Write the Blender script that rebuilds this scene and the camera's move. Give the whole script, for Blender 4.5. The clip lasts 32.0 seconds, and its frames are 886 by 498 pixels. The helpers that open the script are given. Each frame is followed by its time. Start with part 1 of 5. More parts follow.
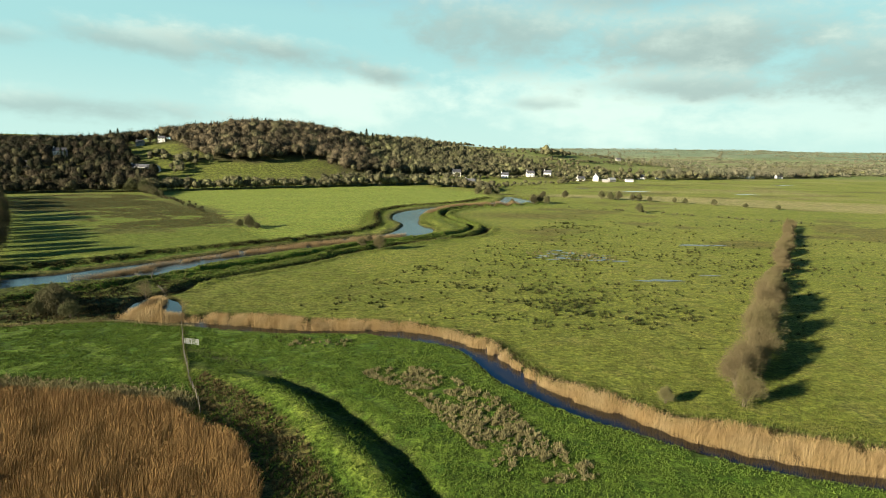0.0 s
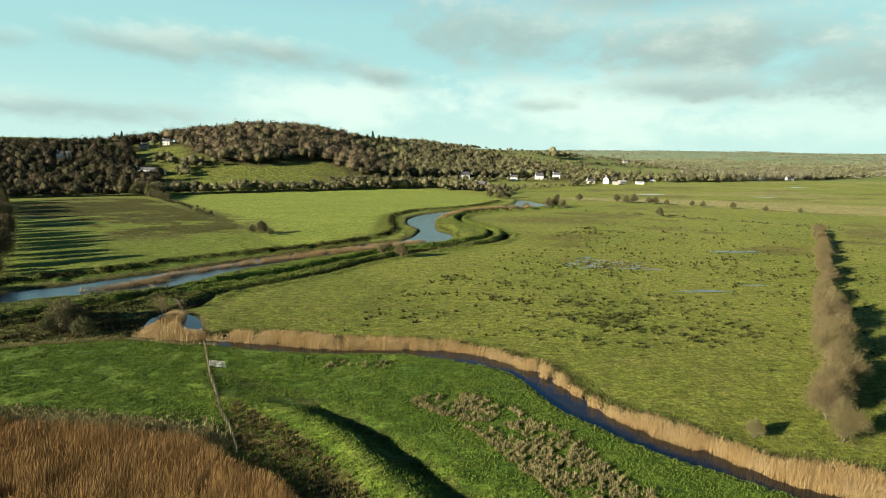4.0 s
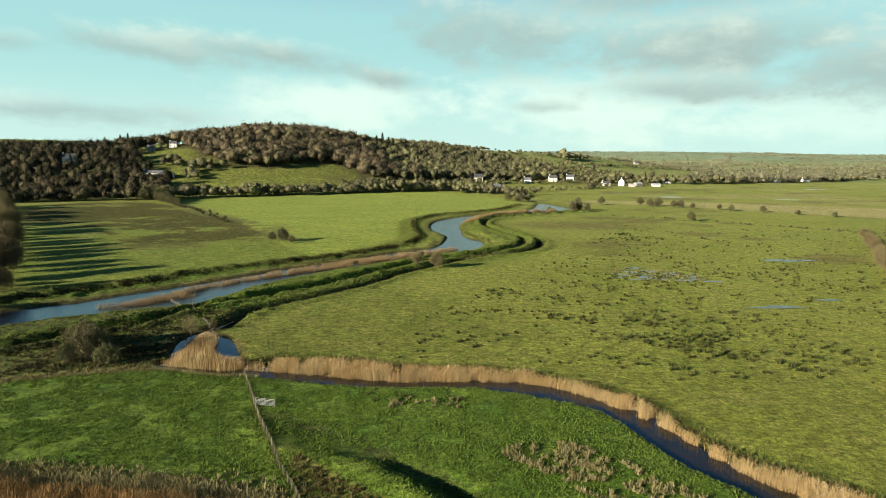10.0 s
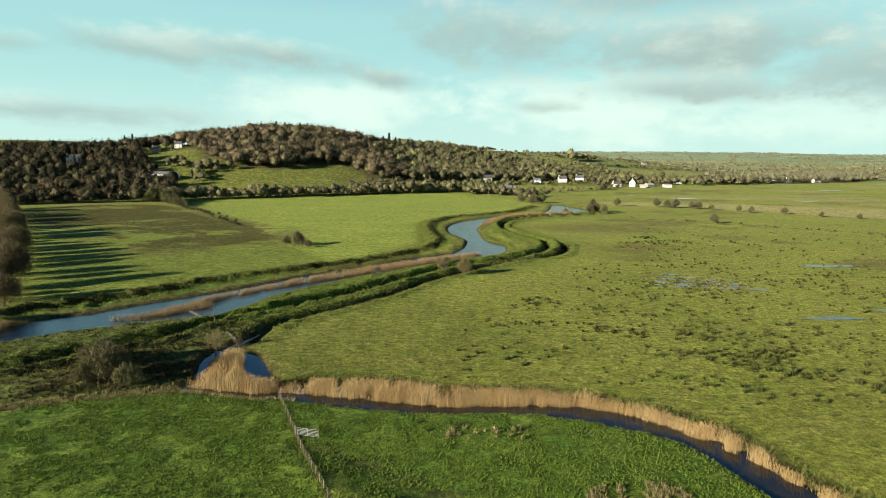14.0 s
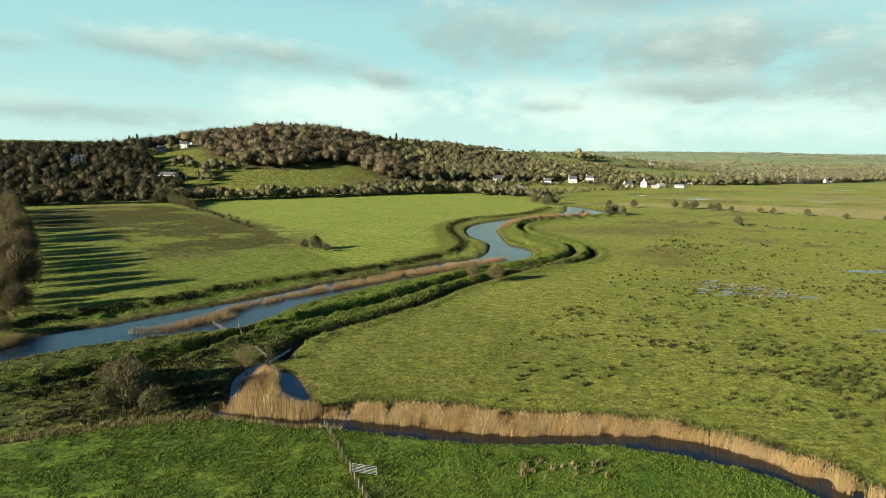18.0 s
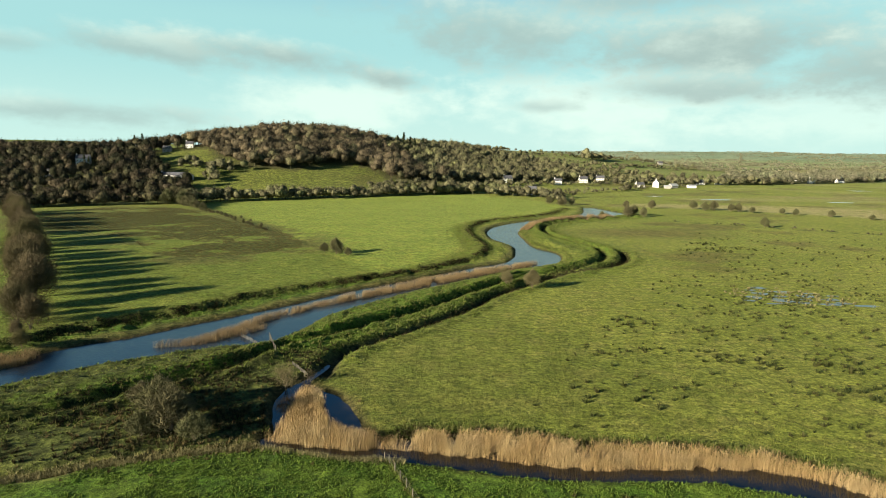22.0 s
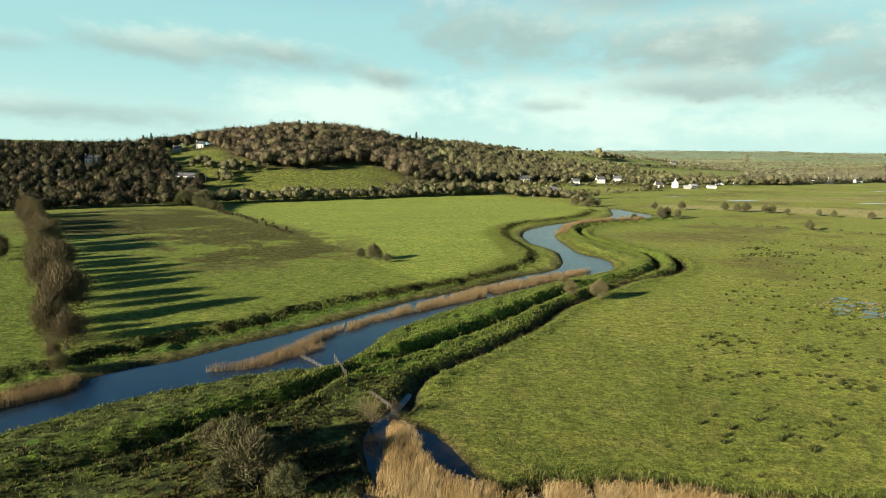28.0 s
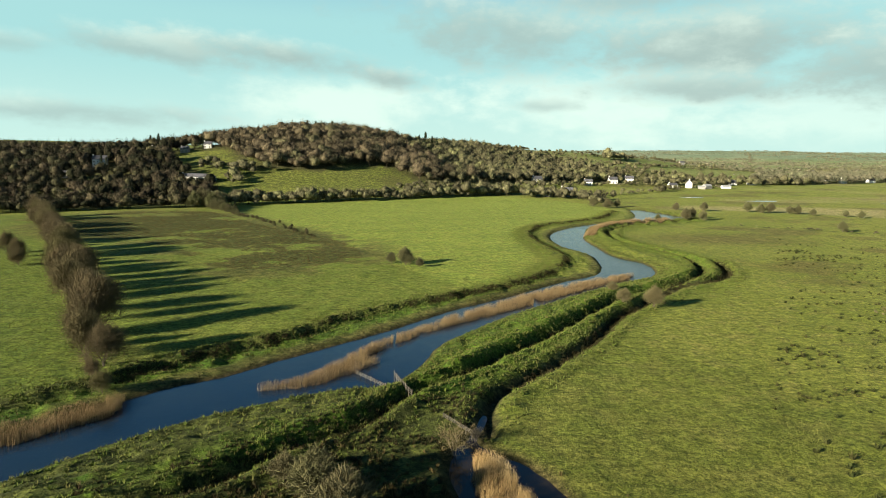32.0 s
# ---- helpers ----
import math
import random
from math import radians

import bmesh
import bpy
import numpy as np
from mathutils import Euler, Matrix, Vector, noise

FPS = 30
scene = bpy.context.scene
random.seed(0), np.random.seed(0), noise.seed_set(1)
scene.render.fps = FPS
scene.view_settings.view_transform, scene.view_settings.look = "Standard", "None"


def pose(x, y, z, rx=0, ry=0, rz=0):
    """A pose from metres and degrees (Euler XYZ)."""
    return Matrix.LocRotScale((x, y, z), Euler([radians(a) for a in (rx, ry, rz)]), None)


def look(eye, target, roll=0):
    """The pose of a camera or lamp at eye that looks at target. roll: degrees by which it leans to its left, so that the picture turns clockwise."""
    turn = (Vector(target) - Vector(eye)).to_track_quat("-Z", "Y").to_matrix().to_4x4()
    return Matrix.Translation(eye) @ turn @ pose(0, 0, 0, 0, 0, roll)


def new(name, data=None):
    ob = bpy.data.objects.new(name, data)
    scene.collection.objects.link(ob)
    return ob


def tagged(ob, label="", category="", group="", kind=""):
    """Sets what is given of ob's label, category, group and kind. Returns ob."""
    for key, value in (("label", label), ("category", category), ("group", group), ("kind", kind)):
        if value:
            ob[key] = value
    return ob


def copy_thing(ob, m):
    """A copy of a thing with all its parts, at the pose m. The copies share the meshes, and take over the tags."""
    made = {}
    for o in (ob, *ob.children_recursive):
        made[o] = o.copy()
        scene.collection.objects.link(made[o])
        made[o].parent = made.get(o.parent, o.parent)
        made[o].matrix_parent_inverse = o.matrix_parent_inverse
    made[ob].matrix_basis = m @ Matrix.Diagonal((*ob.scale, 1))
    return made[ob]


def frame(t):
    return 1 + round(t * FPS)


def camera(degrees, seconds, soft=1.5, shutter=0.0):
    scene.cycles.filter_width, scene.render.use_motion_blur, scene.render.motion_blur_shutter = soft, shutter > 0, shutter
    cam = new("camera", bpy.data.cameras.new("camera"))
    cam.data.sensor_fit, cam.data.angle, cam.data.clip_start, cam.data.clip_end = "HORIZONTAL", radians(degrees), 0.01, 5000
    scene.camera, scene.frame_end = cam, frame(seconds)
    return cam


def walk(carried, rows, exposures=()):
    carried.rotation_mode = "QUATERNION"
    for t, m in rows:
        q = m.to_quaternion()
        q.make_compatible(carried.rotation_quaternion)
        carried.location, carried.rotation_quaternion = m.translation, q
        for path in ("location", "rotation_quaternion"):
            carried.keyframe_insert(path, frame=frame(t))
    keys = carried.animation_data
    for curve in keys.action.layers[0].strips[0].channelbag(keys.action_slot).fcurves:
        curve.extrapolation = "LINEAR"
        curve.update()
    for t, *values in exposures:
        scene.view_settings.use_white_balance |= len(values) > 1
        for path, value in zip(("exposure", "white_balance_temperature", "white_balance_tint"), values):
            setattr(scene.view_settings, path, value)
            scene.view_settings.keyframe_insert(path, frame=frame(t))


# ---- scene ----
cam = camera(73.2, 32.0, soft=0.75)
PATH = [
    (0, (7.81, 1.51, 37.55), (8.57, 100.12, 20.95), 0.90),
    (1.2, (5.34, 4.41, 37.65), (6.04, 103.04, 21.17), 0.86),
    (3, (1.67, 8.76, 37.80), (2.27, 107.41, 21.45), 0.80),
    (6, (-4.42, 15.98, 38.01), (-3.97, 114.66, 21.83), 0.72),
    (10, (-12.59, 25.51, 38.23), (-12.32, 124.21, 22.17), 0.66),
    (14, (-20.97, 34.89, 38.38), (-20.88, 133.60, 22.36), 0.62),
    (18, (-29.75, 44.07, 38.49), (-29.83, 142.78, 22.45), 0.60),
    (22, (-39.13, 53.01, 38.55), (-39.34, 151.71, 22.46), 0.58),
    (26, (-49.28, 61.65, 38.57), (-49.59, 160.34, 22.44), 0.55),
    (29, (-57.52, 67.91, 38.57), (-57.88, 166.60, 22.42), 0.52),
    (32, (-66.38, 73.96, 38.56), (-66.76, 172.65, 22.42), 0.46),
]
walk(cam, [(t, look(eye, target, roll)) for t, eye, target, roll in PATH], [(0.0, 1.65)])

# ---- light ----
SUN_AZ, SUN_EL = radians(237.0), radians(16.5)
to_sun = Vector((math.sin(SUN_AZ) * math.cos(SUN_EL), math.cos(SUN_AZ) * math.cos(SUN_EL), math.sin(SUN_EL)))
sun = new("sun", bpy.data.lights.new("sun", "SUN"))
sun.data.energy, sun.data.angle, sun.data.color = 5.0, radians(0.6), (1.0, 0.88, 0.68)
sun.matrix_world = look(to_sun * 300, (0, 0, 0))


class Nodes:
    """Short hand for wiring a node tree."""

    def __init__(self, tree):
        self.t = tree
        tree.nodes.clear()

    def add(self, node, ins=(), **props):
        n = self.t.nodes.new(node)
        for k, v in props.items():
            if k == "operation":
                n.operation = v
            elif k == "blend":
                n.blend_type = v
            elif k == "attribute":
                n.attribute_name = v
            elif k == "kind":
                n.sky_type = v
        for k, v in dict(ins).items():
            self.put(n.inputs[k], v)
        return n

    def put(self, sock, v):
        if isinstance(v, bpy.types.NodeSocket):
            self.t.links.new(v, sock)
        elif isinstance(v, tuple) and len(v) == 3 and sock.type == "RGBA":
            sock.default_value = (*v, 1)
        else:
            sock.default_value = v

    def math(self, op, a, b=0.0, c=0.0):
        return self.add("ShaderNodeMath", {0: a, 1: b, 2: c}, operation=op).outputs[0]

    def vec(self, op, a, b=(0, 0, 0)):
        return self.add("ShaderNodeVectorMath", {0: a, 1: b}, operation=op).outputs[0]

    def mix(self, f, a, b, blend="MIX"):
        n = self.t.nodes.new("ShaderNodeMix")
        n.data_type, n.blend_type = "RGBA", blend
        self.put(n.inputs[0], f), self.put(n.inputs[6], a), self.put(n.inputs[7], b)
        return n.outputs[2]

    def noise(self, vec, scale, detail=3.0, rough=0.55):
        return self.add("ShaderNodeTexNoise", {"Vector": vec, "Scale": scale, "Detail": detail, "Roughness": rough}).outputs[0]

    def step(self, x, lo, hi):
        n = self.t.nodes.new("ShaderNodeMapRange")
        n.interpolation_type = "SMOOTHSTEP"
        self.put(n.inputs[0], x)
        n.inputs[1].default_value, n.inputs[2].default_value = lo, hi
        return n.outputs[0]

    def attr(self, name):
        return self.add("ShaderNodeAttribute", attribute=name).outputs["Fac"]


# sky with low broken cloud
world = bpy.data.worlds.new("sky")
scene.world = world
world.use_nodes = True
N = Nodes(world.node_tree)
sky = N.add("ShaderNodeTexSky", kind="NISHITA")
sky.sun_disc, sky.sun_elevation, sky.sun_rotation = False, SUN_EL, SUN_AZ
sky.air_density, sky.dust_density, sky.ozone_density = 1.0, 0.6, 2.0
way = N.add("ShaderNodeTexCoord").outputs["Generated"]
sep = N.add("ShaderNodeSeparateXYZ", {0: way})
wx, wy, wz = sep.outputs
el = N.math("ARCSINE", wz)
az = N.math("ARCTAN2", wx, wy)
flat = N.add("ShaderNodeCombineXYZ", {0: az, 1: N.math("MULTIPLY", el, 1.9), 2: 0.0}).outputs[0]
n1 = N.noise(flat, 5.5, 4.0, 0.5)
n2 = N.noise(flat, 21.0, 6.0, 0.6)
wob = N.math("ADD", N.math("MULTIPLY", N.math("SUBTRACT", n1, 0.5), 2.0), N.math("MULTIPLY", N.math("SUBTRACT", n2, 0.5), 1.5))


def cloud(a, e, ra, re, slope, amount):
    """A bank of cloud about azimuth a and elevation e, in degrees; slope tips it down to the east. Its cover, and how high in it."""
    da = N.math("DIVIDE", N.math("SUBTRACT", az, radians(a)), radians(ra))
    de = N.math("ADD", N.math("DIVIDE", N.math("SUBTRACT", el, radians(e)), radians(re)), N.math("MULTIPLY", da, slope))
    r = N.math("SQRT", N.math("ADD", N.math("MULTIPLY", da, da), N.math("MULTIPLY", de, de)))
    body = N.math("SUBTRACT", N.math("ADD", 1.05, wob), r)
    return N.math("MULTIPLY", N.step(body, -0.3, 0.9), amount), de


def layer(under, specs, low, high):
    for spec in specs:
        k, de = cloud(*spec)
        under = N.mix(k, under, N.mix(N.step(N.math("ADD", de, wob), -0.3, 1.5), low, high))
    return under


air = N.mix(0.86, N.mix(1.0, sky.outputs[0], (0.50, 0.74, 0.68), "MULTIPLY"), N.mix(N.step(el, 0.36, 0.75), N.mix(N.step(el, 0.19, 0.36), (2.95, 5.25, 5.15), (0.42, 1.80, 4.0)), (0.03, 0.17, 0.50)))
haze = N.math("MULTIPLY", N.step(el, 0.17, -0.01), 0.6)
pale = N.mix(haze, air, (4.75, 6.3, 5.65))
CREAM, WHITE, GREY = (4.9, 6.1, 5.4), (5.4, 6.7, 5.9), (2.7, 3.65, 3.4)
both = layer(pale, ((-9, 4.4, 11, 2.6, 0.0, 0.85), (15, 4.2, 13, 3.8, 0.1, 0.85), (33, 3.2, 14, 2.6, 0.0, 0.6), (-80, 6, 30, 4, 0, 0.3), (110, 9, 40, 6, 0, 0.6)), WHITE, WHITE)
both = layer(both, ((-25, 8.2, 6.5, 1.2, 0.7, 0.8), (-14, 8.2, 9.0, 1.5, 0.6, 0.9), (-5, 6.6, 3.6, 1.1, 0.4, 0.9), (6, 10.6, 12, 3.4, 0.5, 0.85), (24, 9.2, 12, 3.4, 0.0, 1.0),
                    (22, 5.6, 10, 1.5, 0.1, 0.85), (36, 7.0, 7, 3.0, 0.0, 0.9), (20, 13.6, 14, 2.0, 0.0, 0.7), (-32, 3.0, 11, 1.2, 0.0, 0.7), (-36, 8.0, 3, 0.8, 0.0, 0.5),
                    (9, 4.3, 3.0, 0.7, 0.0, 0.6), (60, 8, 16, 4, 0.0, 0.8), (170, 15, 50, 7, 0.0, 0.6)), GREY, CREAM)
bg = N.add("ShaderNodeBackground", {"Color": both, "Strength": 0.05})
N.t.links.new(bg.outputs[0], N.add("ShaderNodeOutputWorld").inputs[0])


# ---- materials ----
def material(name, rough=0.9, spec=0.2):
    """An empty principled material: its node helper, shader, and the world position."""
    m = bpy.data.materials.new(name)
    m.use_nodes = True
    k = Nodes(m.node_tree)
    sh = k.add("ShaderNodeBsdfPrincipled", {"Roughness": rough, "Specular IOR Level": spec})
    k.t.links.new(sh.outputs[0], k.add("ShaderNodeOutputMaterial").inputs[0])
    return m, k, sh, k.add("ShaderNodeNewGeometry").outputs["Position"]


def bump(k, sh, h, strength, dist):
    k.put(sh.inputs["Normal"], k.add("ShaderNodeBump", {"Height": h, "Strength": strength, "Distance": dist}).outputs[0])


def plain(name, colour, other, scale=1.5, rough=0.9, relief=0.0, spec=0.2, metal=0.0):
    """Two tones mixed by a coarse and a fine noise."""
    m, k, sh, pos = material(name, rough, spec)
    co = k.add("ShaderNodeTexCoord").outputs["Object"]
    f = k.math("ADD", k.math("MULTIPLY", k.noise(co, scale), 0.6), k.math("MULTIPLY", k.noise(co, scale * 9), 0.4))
    k.put(sh.inputs["Base Color"], k.mix(k.step(f, 0.35, 0.65), colour, other))
    sh.inputs["Metallic"].default_value = metal
    if relief:
        bump(k, sh, k.noise(co, scale * 12), relief, 0.05)
    return m


def foliage(name, tones, through=0.0):
    """Leaf or twig stuff: tone by piece, by clump and by place."""
    m, k, sh, pos = material(name, 0.9, 0.1)
    g = k.add("ShaderNodeNewGeometry")
    ob = k.add("ShaderNodeObjectInfo").outputs["Random"]
    f = k.math("ADD", k.math("MULTIPLY", g.outputs["Random Per Island"], 0.5), k.math("MULTIPLY", k.noise(pos, 0.09, 2.0), 0.5))
    a = k.mix(f, tones[0], tones[1])
    tone = k.math("FRACT", k.math("ADD", ob, k.attr("tone")))
    k.put(sh.inputs["Base Color"], k.mix(k.step(tone, 0.25, 0.9), a, tones[2]))
    return m


def winter_crown(name, tones):
    """Massed bare crowns: a tone for each tree, streaked and mottled by its branches."""
    m, k, sh, pos = material(name, 0.95, 0.08)
    isl = k.add("ShaderNodeNewGeometry").outputs["Random Per Island"]
    tone = k.attr("tone")
    c = k.mix(k.step(tone, 0.05, 0.6), tones[0], tones[1])
    c = k.mix(k.step(tone, 0.62, 0.95), c, tones[2])
    streak = k.noise(k.vec("MULTIPLY", pos, (1.0, 1.0, 0.45)), 0.75, 4.0, 0.7)
    c = k.mix(1.0, c, k.mix(k.step(streak, 0.32, 0.68), (0.42, 0.42, 0.42), (1.45, 1.42, 1.38)), "MULTIPLY")
    c = k.mix(1.0, c, k.mix(isl, (0.72, 0.72, 0.74), (1.28, 1.26, 1.2)), "MULTIPLY")
    k.put(sh.inputs["Base Color"], c)
    bump(k, sh, streak, 0.9, 0.9)
    return m


grass_m, k, sh, pos = material("grass", 0.95, 0.1)
big, mid, fine = k.noise(pos, 0.018, 3.0), k.noise(pos, 0.16, 4.0, 0.65), k.noise(pos, 1.3, 4.0, 0.7)
tiny = k.noise(pos, 4.5, 2.0, 0.7)
shade_grain = k.math("ADD", k.math("MULTIPLY", fine, 0.6), k.math("MULTIPLY", tiny, 0.4))
field = k.mix(k.step(big, 0.35, 0.65), (0.136, 0.160, 0.026), (0.168, 0.182, 0.036))
field = k.mix(k.math("MULTIPLY", k.step(mid, 0.48, 0.66), 0.5), field, (0.200, 0.178, 0.058))
field = k.mix(k.math("MULTIPLY", k.step(k.noise(k.vec("MULTIPLY", pos, (0.7, 1.3, 1.0)), 0.6, 3.0, 0.7), 0.52, 0.66), 0.6), field, (0.080, 0.108, 0.018))
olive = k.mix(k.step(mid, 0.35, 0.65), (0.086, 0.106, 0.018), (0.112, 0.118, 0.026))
lush = k.mix(k.step(mid, 0.35, 0.65), (0.038, 0.080, 0.008), (0.076, 0.118, 0.015))
bright = k.mix(k.step(mid, 0.4, 0.65), (0.158, 0.212, 0.036), (0.205, 0.235, 0.046))
dead = k.mix(k.step(mid, 0.35, 0.65), (0.062, 0.048, 0.019), (0.120, 0.092, 0.037))
rough = k.mix(k.step(k.noise(pos, 0.5, 3.0), 0.4, 0.62), (0.026, 0.032, 0.009), (0.076, 0.090, 0.022))
mud = k.mix(k.step(fine, 0.35, 0.65), (0.022, 0.018, 0.010), (0.050, 0.038, 0.020))
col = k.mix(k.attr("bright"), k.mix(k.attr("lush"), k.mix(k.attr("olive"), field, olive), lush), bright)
col = k.mix(k.math("MULTIPLY", k.attr("dead"), k.step(k.math("ADD", mid, k.attr("dead")), 0.55, 1.05)), col, dead)
col = k.mix(k.math("MULTIPLY", k.step(k.attr("rough"), 0.0, 0.75), k.step(k.math("ADD", k.noise(pos, 0.33, 4.0, 0.7), k.math("MULTIPLY", k.math("SUBTRACT", k.attr("rough"), 0.5), 0.3)), 0.38, 0.58)), col, rough)
col = k.mix(k.math("MULTIPLY", k.attr("straw"), k.step(mid, 0.3, 0.55)), col, (0.27, 0.225, 0.115))
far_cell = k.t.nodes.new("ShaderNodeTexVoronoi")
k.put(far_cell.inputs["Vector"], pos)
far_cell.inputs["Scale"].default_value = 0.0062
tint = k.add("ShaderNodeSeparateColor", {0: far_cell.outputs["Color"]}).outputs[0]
# haze put into the field colours: paler with distance, then bluish
hazed_patch = k.mix(k.attr("pale"), k.mix(tint, (0.085, 0.125, 0.030), (0.185, 0.185, 0.075)), k.mix(tint, (0.125, 0.17, 0.085), (0.27, 0.265, 0.17)))
hazed_patch = k.mix(k.attr("ridge"), hazed_patch, k.mix(tint, (0.115, 0.165, 0.135), (0.175, 0.215, 0.175)))
col = k.mix(k.attr("far"), col, hazed_patch)
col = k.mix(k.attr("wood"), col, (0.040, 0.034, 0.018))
col = k.mix(k.attr("mud"), col, mud)
col = k.mix(1.0, col, k.mix(k.noise(k.vec("MULTIPLY", pos, (0.6, 1.6, 1.0)), 0.035, 5.0, 0.6), (0.70, 0.74, 0.70), (1.28, 1.24, 1.22)), "MULTIPLY")
# low-sun lights and micro-shadows of the blades multiplied into the colour
col = k.mix(1.0, col, k.mix(k.step(shade_grain, 0.37, 0.63), (0.40, 0.44, 0.40), (1.50, 1.47, 1.42)), "MULTIPLY")
tussock = k.noise(k.vec("MULTIPLY", pos, (0.8, 1.15, 1.0)), 0.5, 6.0, 0.75)
col = k.mix(1.0, col, k.mix(k.step(tussock, 0.38, 0.60), (0.64, 0.67, 0.62), (1.30, 1.27, 1.28)), "MULTIPLY")
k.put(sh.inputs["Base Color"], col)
sh.inputs["Sheen Weight"].default_value, sh.inputs["Sheen Roughness"].default_value = 0.04, 0.5
sh.inputs["Sheen Tint"].default_value = (0.62, 0.75, 0.25, 1)
bump(k, sh, k.math("ADD", k.math("MULTIPLY", tussock, 0.8), k.math("ADD", k.math("MULTIPLY", fine, 0.5), k.math("MULTIPLY", tiny, 0.2))), 0.9, 0.55)

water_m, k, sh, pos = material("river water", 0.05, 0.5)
# base tinted faintly blue to add to the sky's reflection
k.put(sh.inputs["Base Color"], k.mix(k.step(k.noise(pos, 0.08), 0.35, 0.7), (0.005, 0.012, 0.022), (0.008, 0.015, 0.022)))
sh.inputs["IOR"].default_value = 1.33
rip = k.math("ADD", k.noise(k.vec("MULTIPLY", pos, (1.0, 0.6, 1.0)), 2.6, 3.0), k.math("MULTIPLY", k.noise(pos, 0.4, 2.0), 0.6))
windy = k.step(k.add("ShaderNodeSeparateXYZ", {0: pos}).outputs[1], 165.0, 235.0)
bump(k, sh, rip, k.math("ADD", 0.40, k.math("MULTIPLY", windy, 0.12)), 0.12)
stream_m, k, sh, pos = material("stream water", 0.04, 0.5)
k.put(sh.inputs["Base Color"], k.mix(k.step(k.noise(pos, 0.3), 0.35, 0.7), (0.012, 0.009, 0.005), (0.020, 0.015, 0.008)))
sh.inputs["IOR"].default_value = 1.33
bump(k, sh, k.noise(pos, 1.6, 3.0), 0.05, 0.1)
still_m, k, sh, pos = material("still water", 0.05, 0.5)
k.put(sh.inputs["Base Color"], k.mix(k.step(k.noise(pos, 0.3), 0.4, 0.6), (0.05, 0.05, 0.035), (0.09, 0.09, 0.06)))
sh.inputs["IOR"].default_value = 1.33
bump(k, sh, k.noise(pos, 2.0, 3.0), 0.08, 0.1)

reed_m = foliage("dry reed", ((0.142, 0.094, 0.041), (0.45, 0.345, 0.175), (0.26, 0.180, 0.080)))
reedbed_m = foliage("rust reed", ((0.112, 0.066, 0.024), (0.275, 0.174, 0.068), (0.185, 0.111, 0.041)))
rivreed_m = foliage("river reed", ((0.105, 0.074, 0.036), (0.26, 0.19, 0.098), (0.165, 0.116, 0.056)))
straw_m = foliage("pale rush", ((0.080, 0.073, 0.031), (0.255, 0.225, 0.108), (0.155, 0.140, 0.060)))
tuft_m = foliage("dark rush", ((0.020, 0.028, 0.008), (0.054, 0.064, 0.017), (0.050, 0.050, 0.016)))
grassblade_m = foliage("grass tuft", ((0.040, 0.080, 0.010), (0.108, 0.158, 0.023), (0.075, 0.112, 0.017)))
pasture_m = foliage("pasture tuft", ((0.054, 0.068, 0.012), (0.128, 0.138, 0.028), (0.088, 0.092, 0.021)))
bankgrass_m = foliage("bank grass", ((0.040, 0.068, 0.011), (0.125, 0.158, 0.030), (0.110, 0.112, 0.034)))
bramble_m = foliage("bramble", ((0.011, 0.014, 0.005), (0.036, 0.037, 0.013), (0.036, 0.028, 0.012)))
twig_m = foliage("bare twigs", ((0.070, 0.057, 0.028), (0.158, 0.126, 0.067), (0.110, 0.094, 0.044)))
osier_m = foliage("osier twigs", ((0.066, 0.060, 0.028), (0.165, 0.142, 0.070), (0.118, 0.110, 0.048)))
ivy_m = foliage("ivied twigs", ((0.046, 0.040, 0.020), (0.145, 0.112, 0.062), (0.095, 0.086, 0.037)))
hillwood_m = winter_crown("hill wood", ((0.052, 0.046, 0.029), (0.104, 0.087, 0.055), (0.082, 0.081, 0.044)))
slopewood_m = winter_crown("slope wood", ((0.066, 0.064, 0.037), (0.104, 0.102, 0.057), (0.112, 0.118, 0.056)))
# dark evergreens, with shade among tall trees also put into these tones
valewood_m = winter_crown("valley wood", ((0.019, 0.021, 0.011), (0.056, 0.047, 0.030), (0.064, 0.063, 0.033)))
# distance haze put into these paler tones
hazewood_m = winter_crown("hazed far trees", ((0.092, 0.096, 0.060), (0.140, 0.136, 0.092), (0.115, 0.128, 0.076)))
scrub_m = foliage("scrub twigs", ((0.056, 0.053, 0.026), (0.135, 0.122, 0.062), (0.098, 0.100, 0.044)))
fieldrush_m = foliage("brown rush", ((0.046, 0.037, 0.014), (0.120, 0.094, 0.038), (0.082, 0.066, 0.026)))
conifer_m = foliage("conifer", ((0.014, 0.024, 0.010), (0.034, 0.046, 0.018), (0.026, 0.036, 0.014)))
bark_m = plain("bark", (0.085, 0.065, 0.045), (0.17, 0.14, 0.10), 2.0, 0.95, 0.6)
post_m = plain("weathered timber", (0.085, 0.080, 0.058), (0.165, 0.150, 0.110), 3.0, 0.9, 0.4)
grey_m = plain("grey driftwood", (0.055, 0.05, 0.04), (0.12, 0.11, 0.09), 3.0, 0.95, 0.4)
steel_m = plain("galvanised steel", (0.30, 0.31, 0.30), (0.42, 0.43, 0.42), 4.0, 0.45, 0.0, 0.5, 0.7)
render_m = plain("white render", (0.55, 0.54, 0.50), (0.68, 0.67, 0.63), 0.6, 0.9)
slate_m = plain("slate", (0.055, 0.058, 0.065), (0.10, 0.10, 0.11), 0.8, 0.7)
stone_m = plain("grey stone", (0.20, 0.19, 0.17), (0.32, 0.30, 0.26), 0.8, 0.9)
sheet_m = plain("pale sheet roof", (0.22, 0.23, 0.23), (0.34, 0.35, 0.35), 0.5, 0.5)
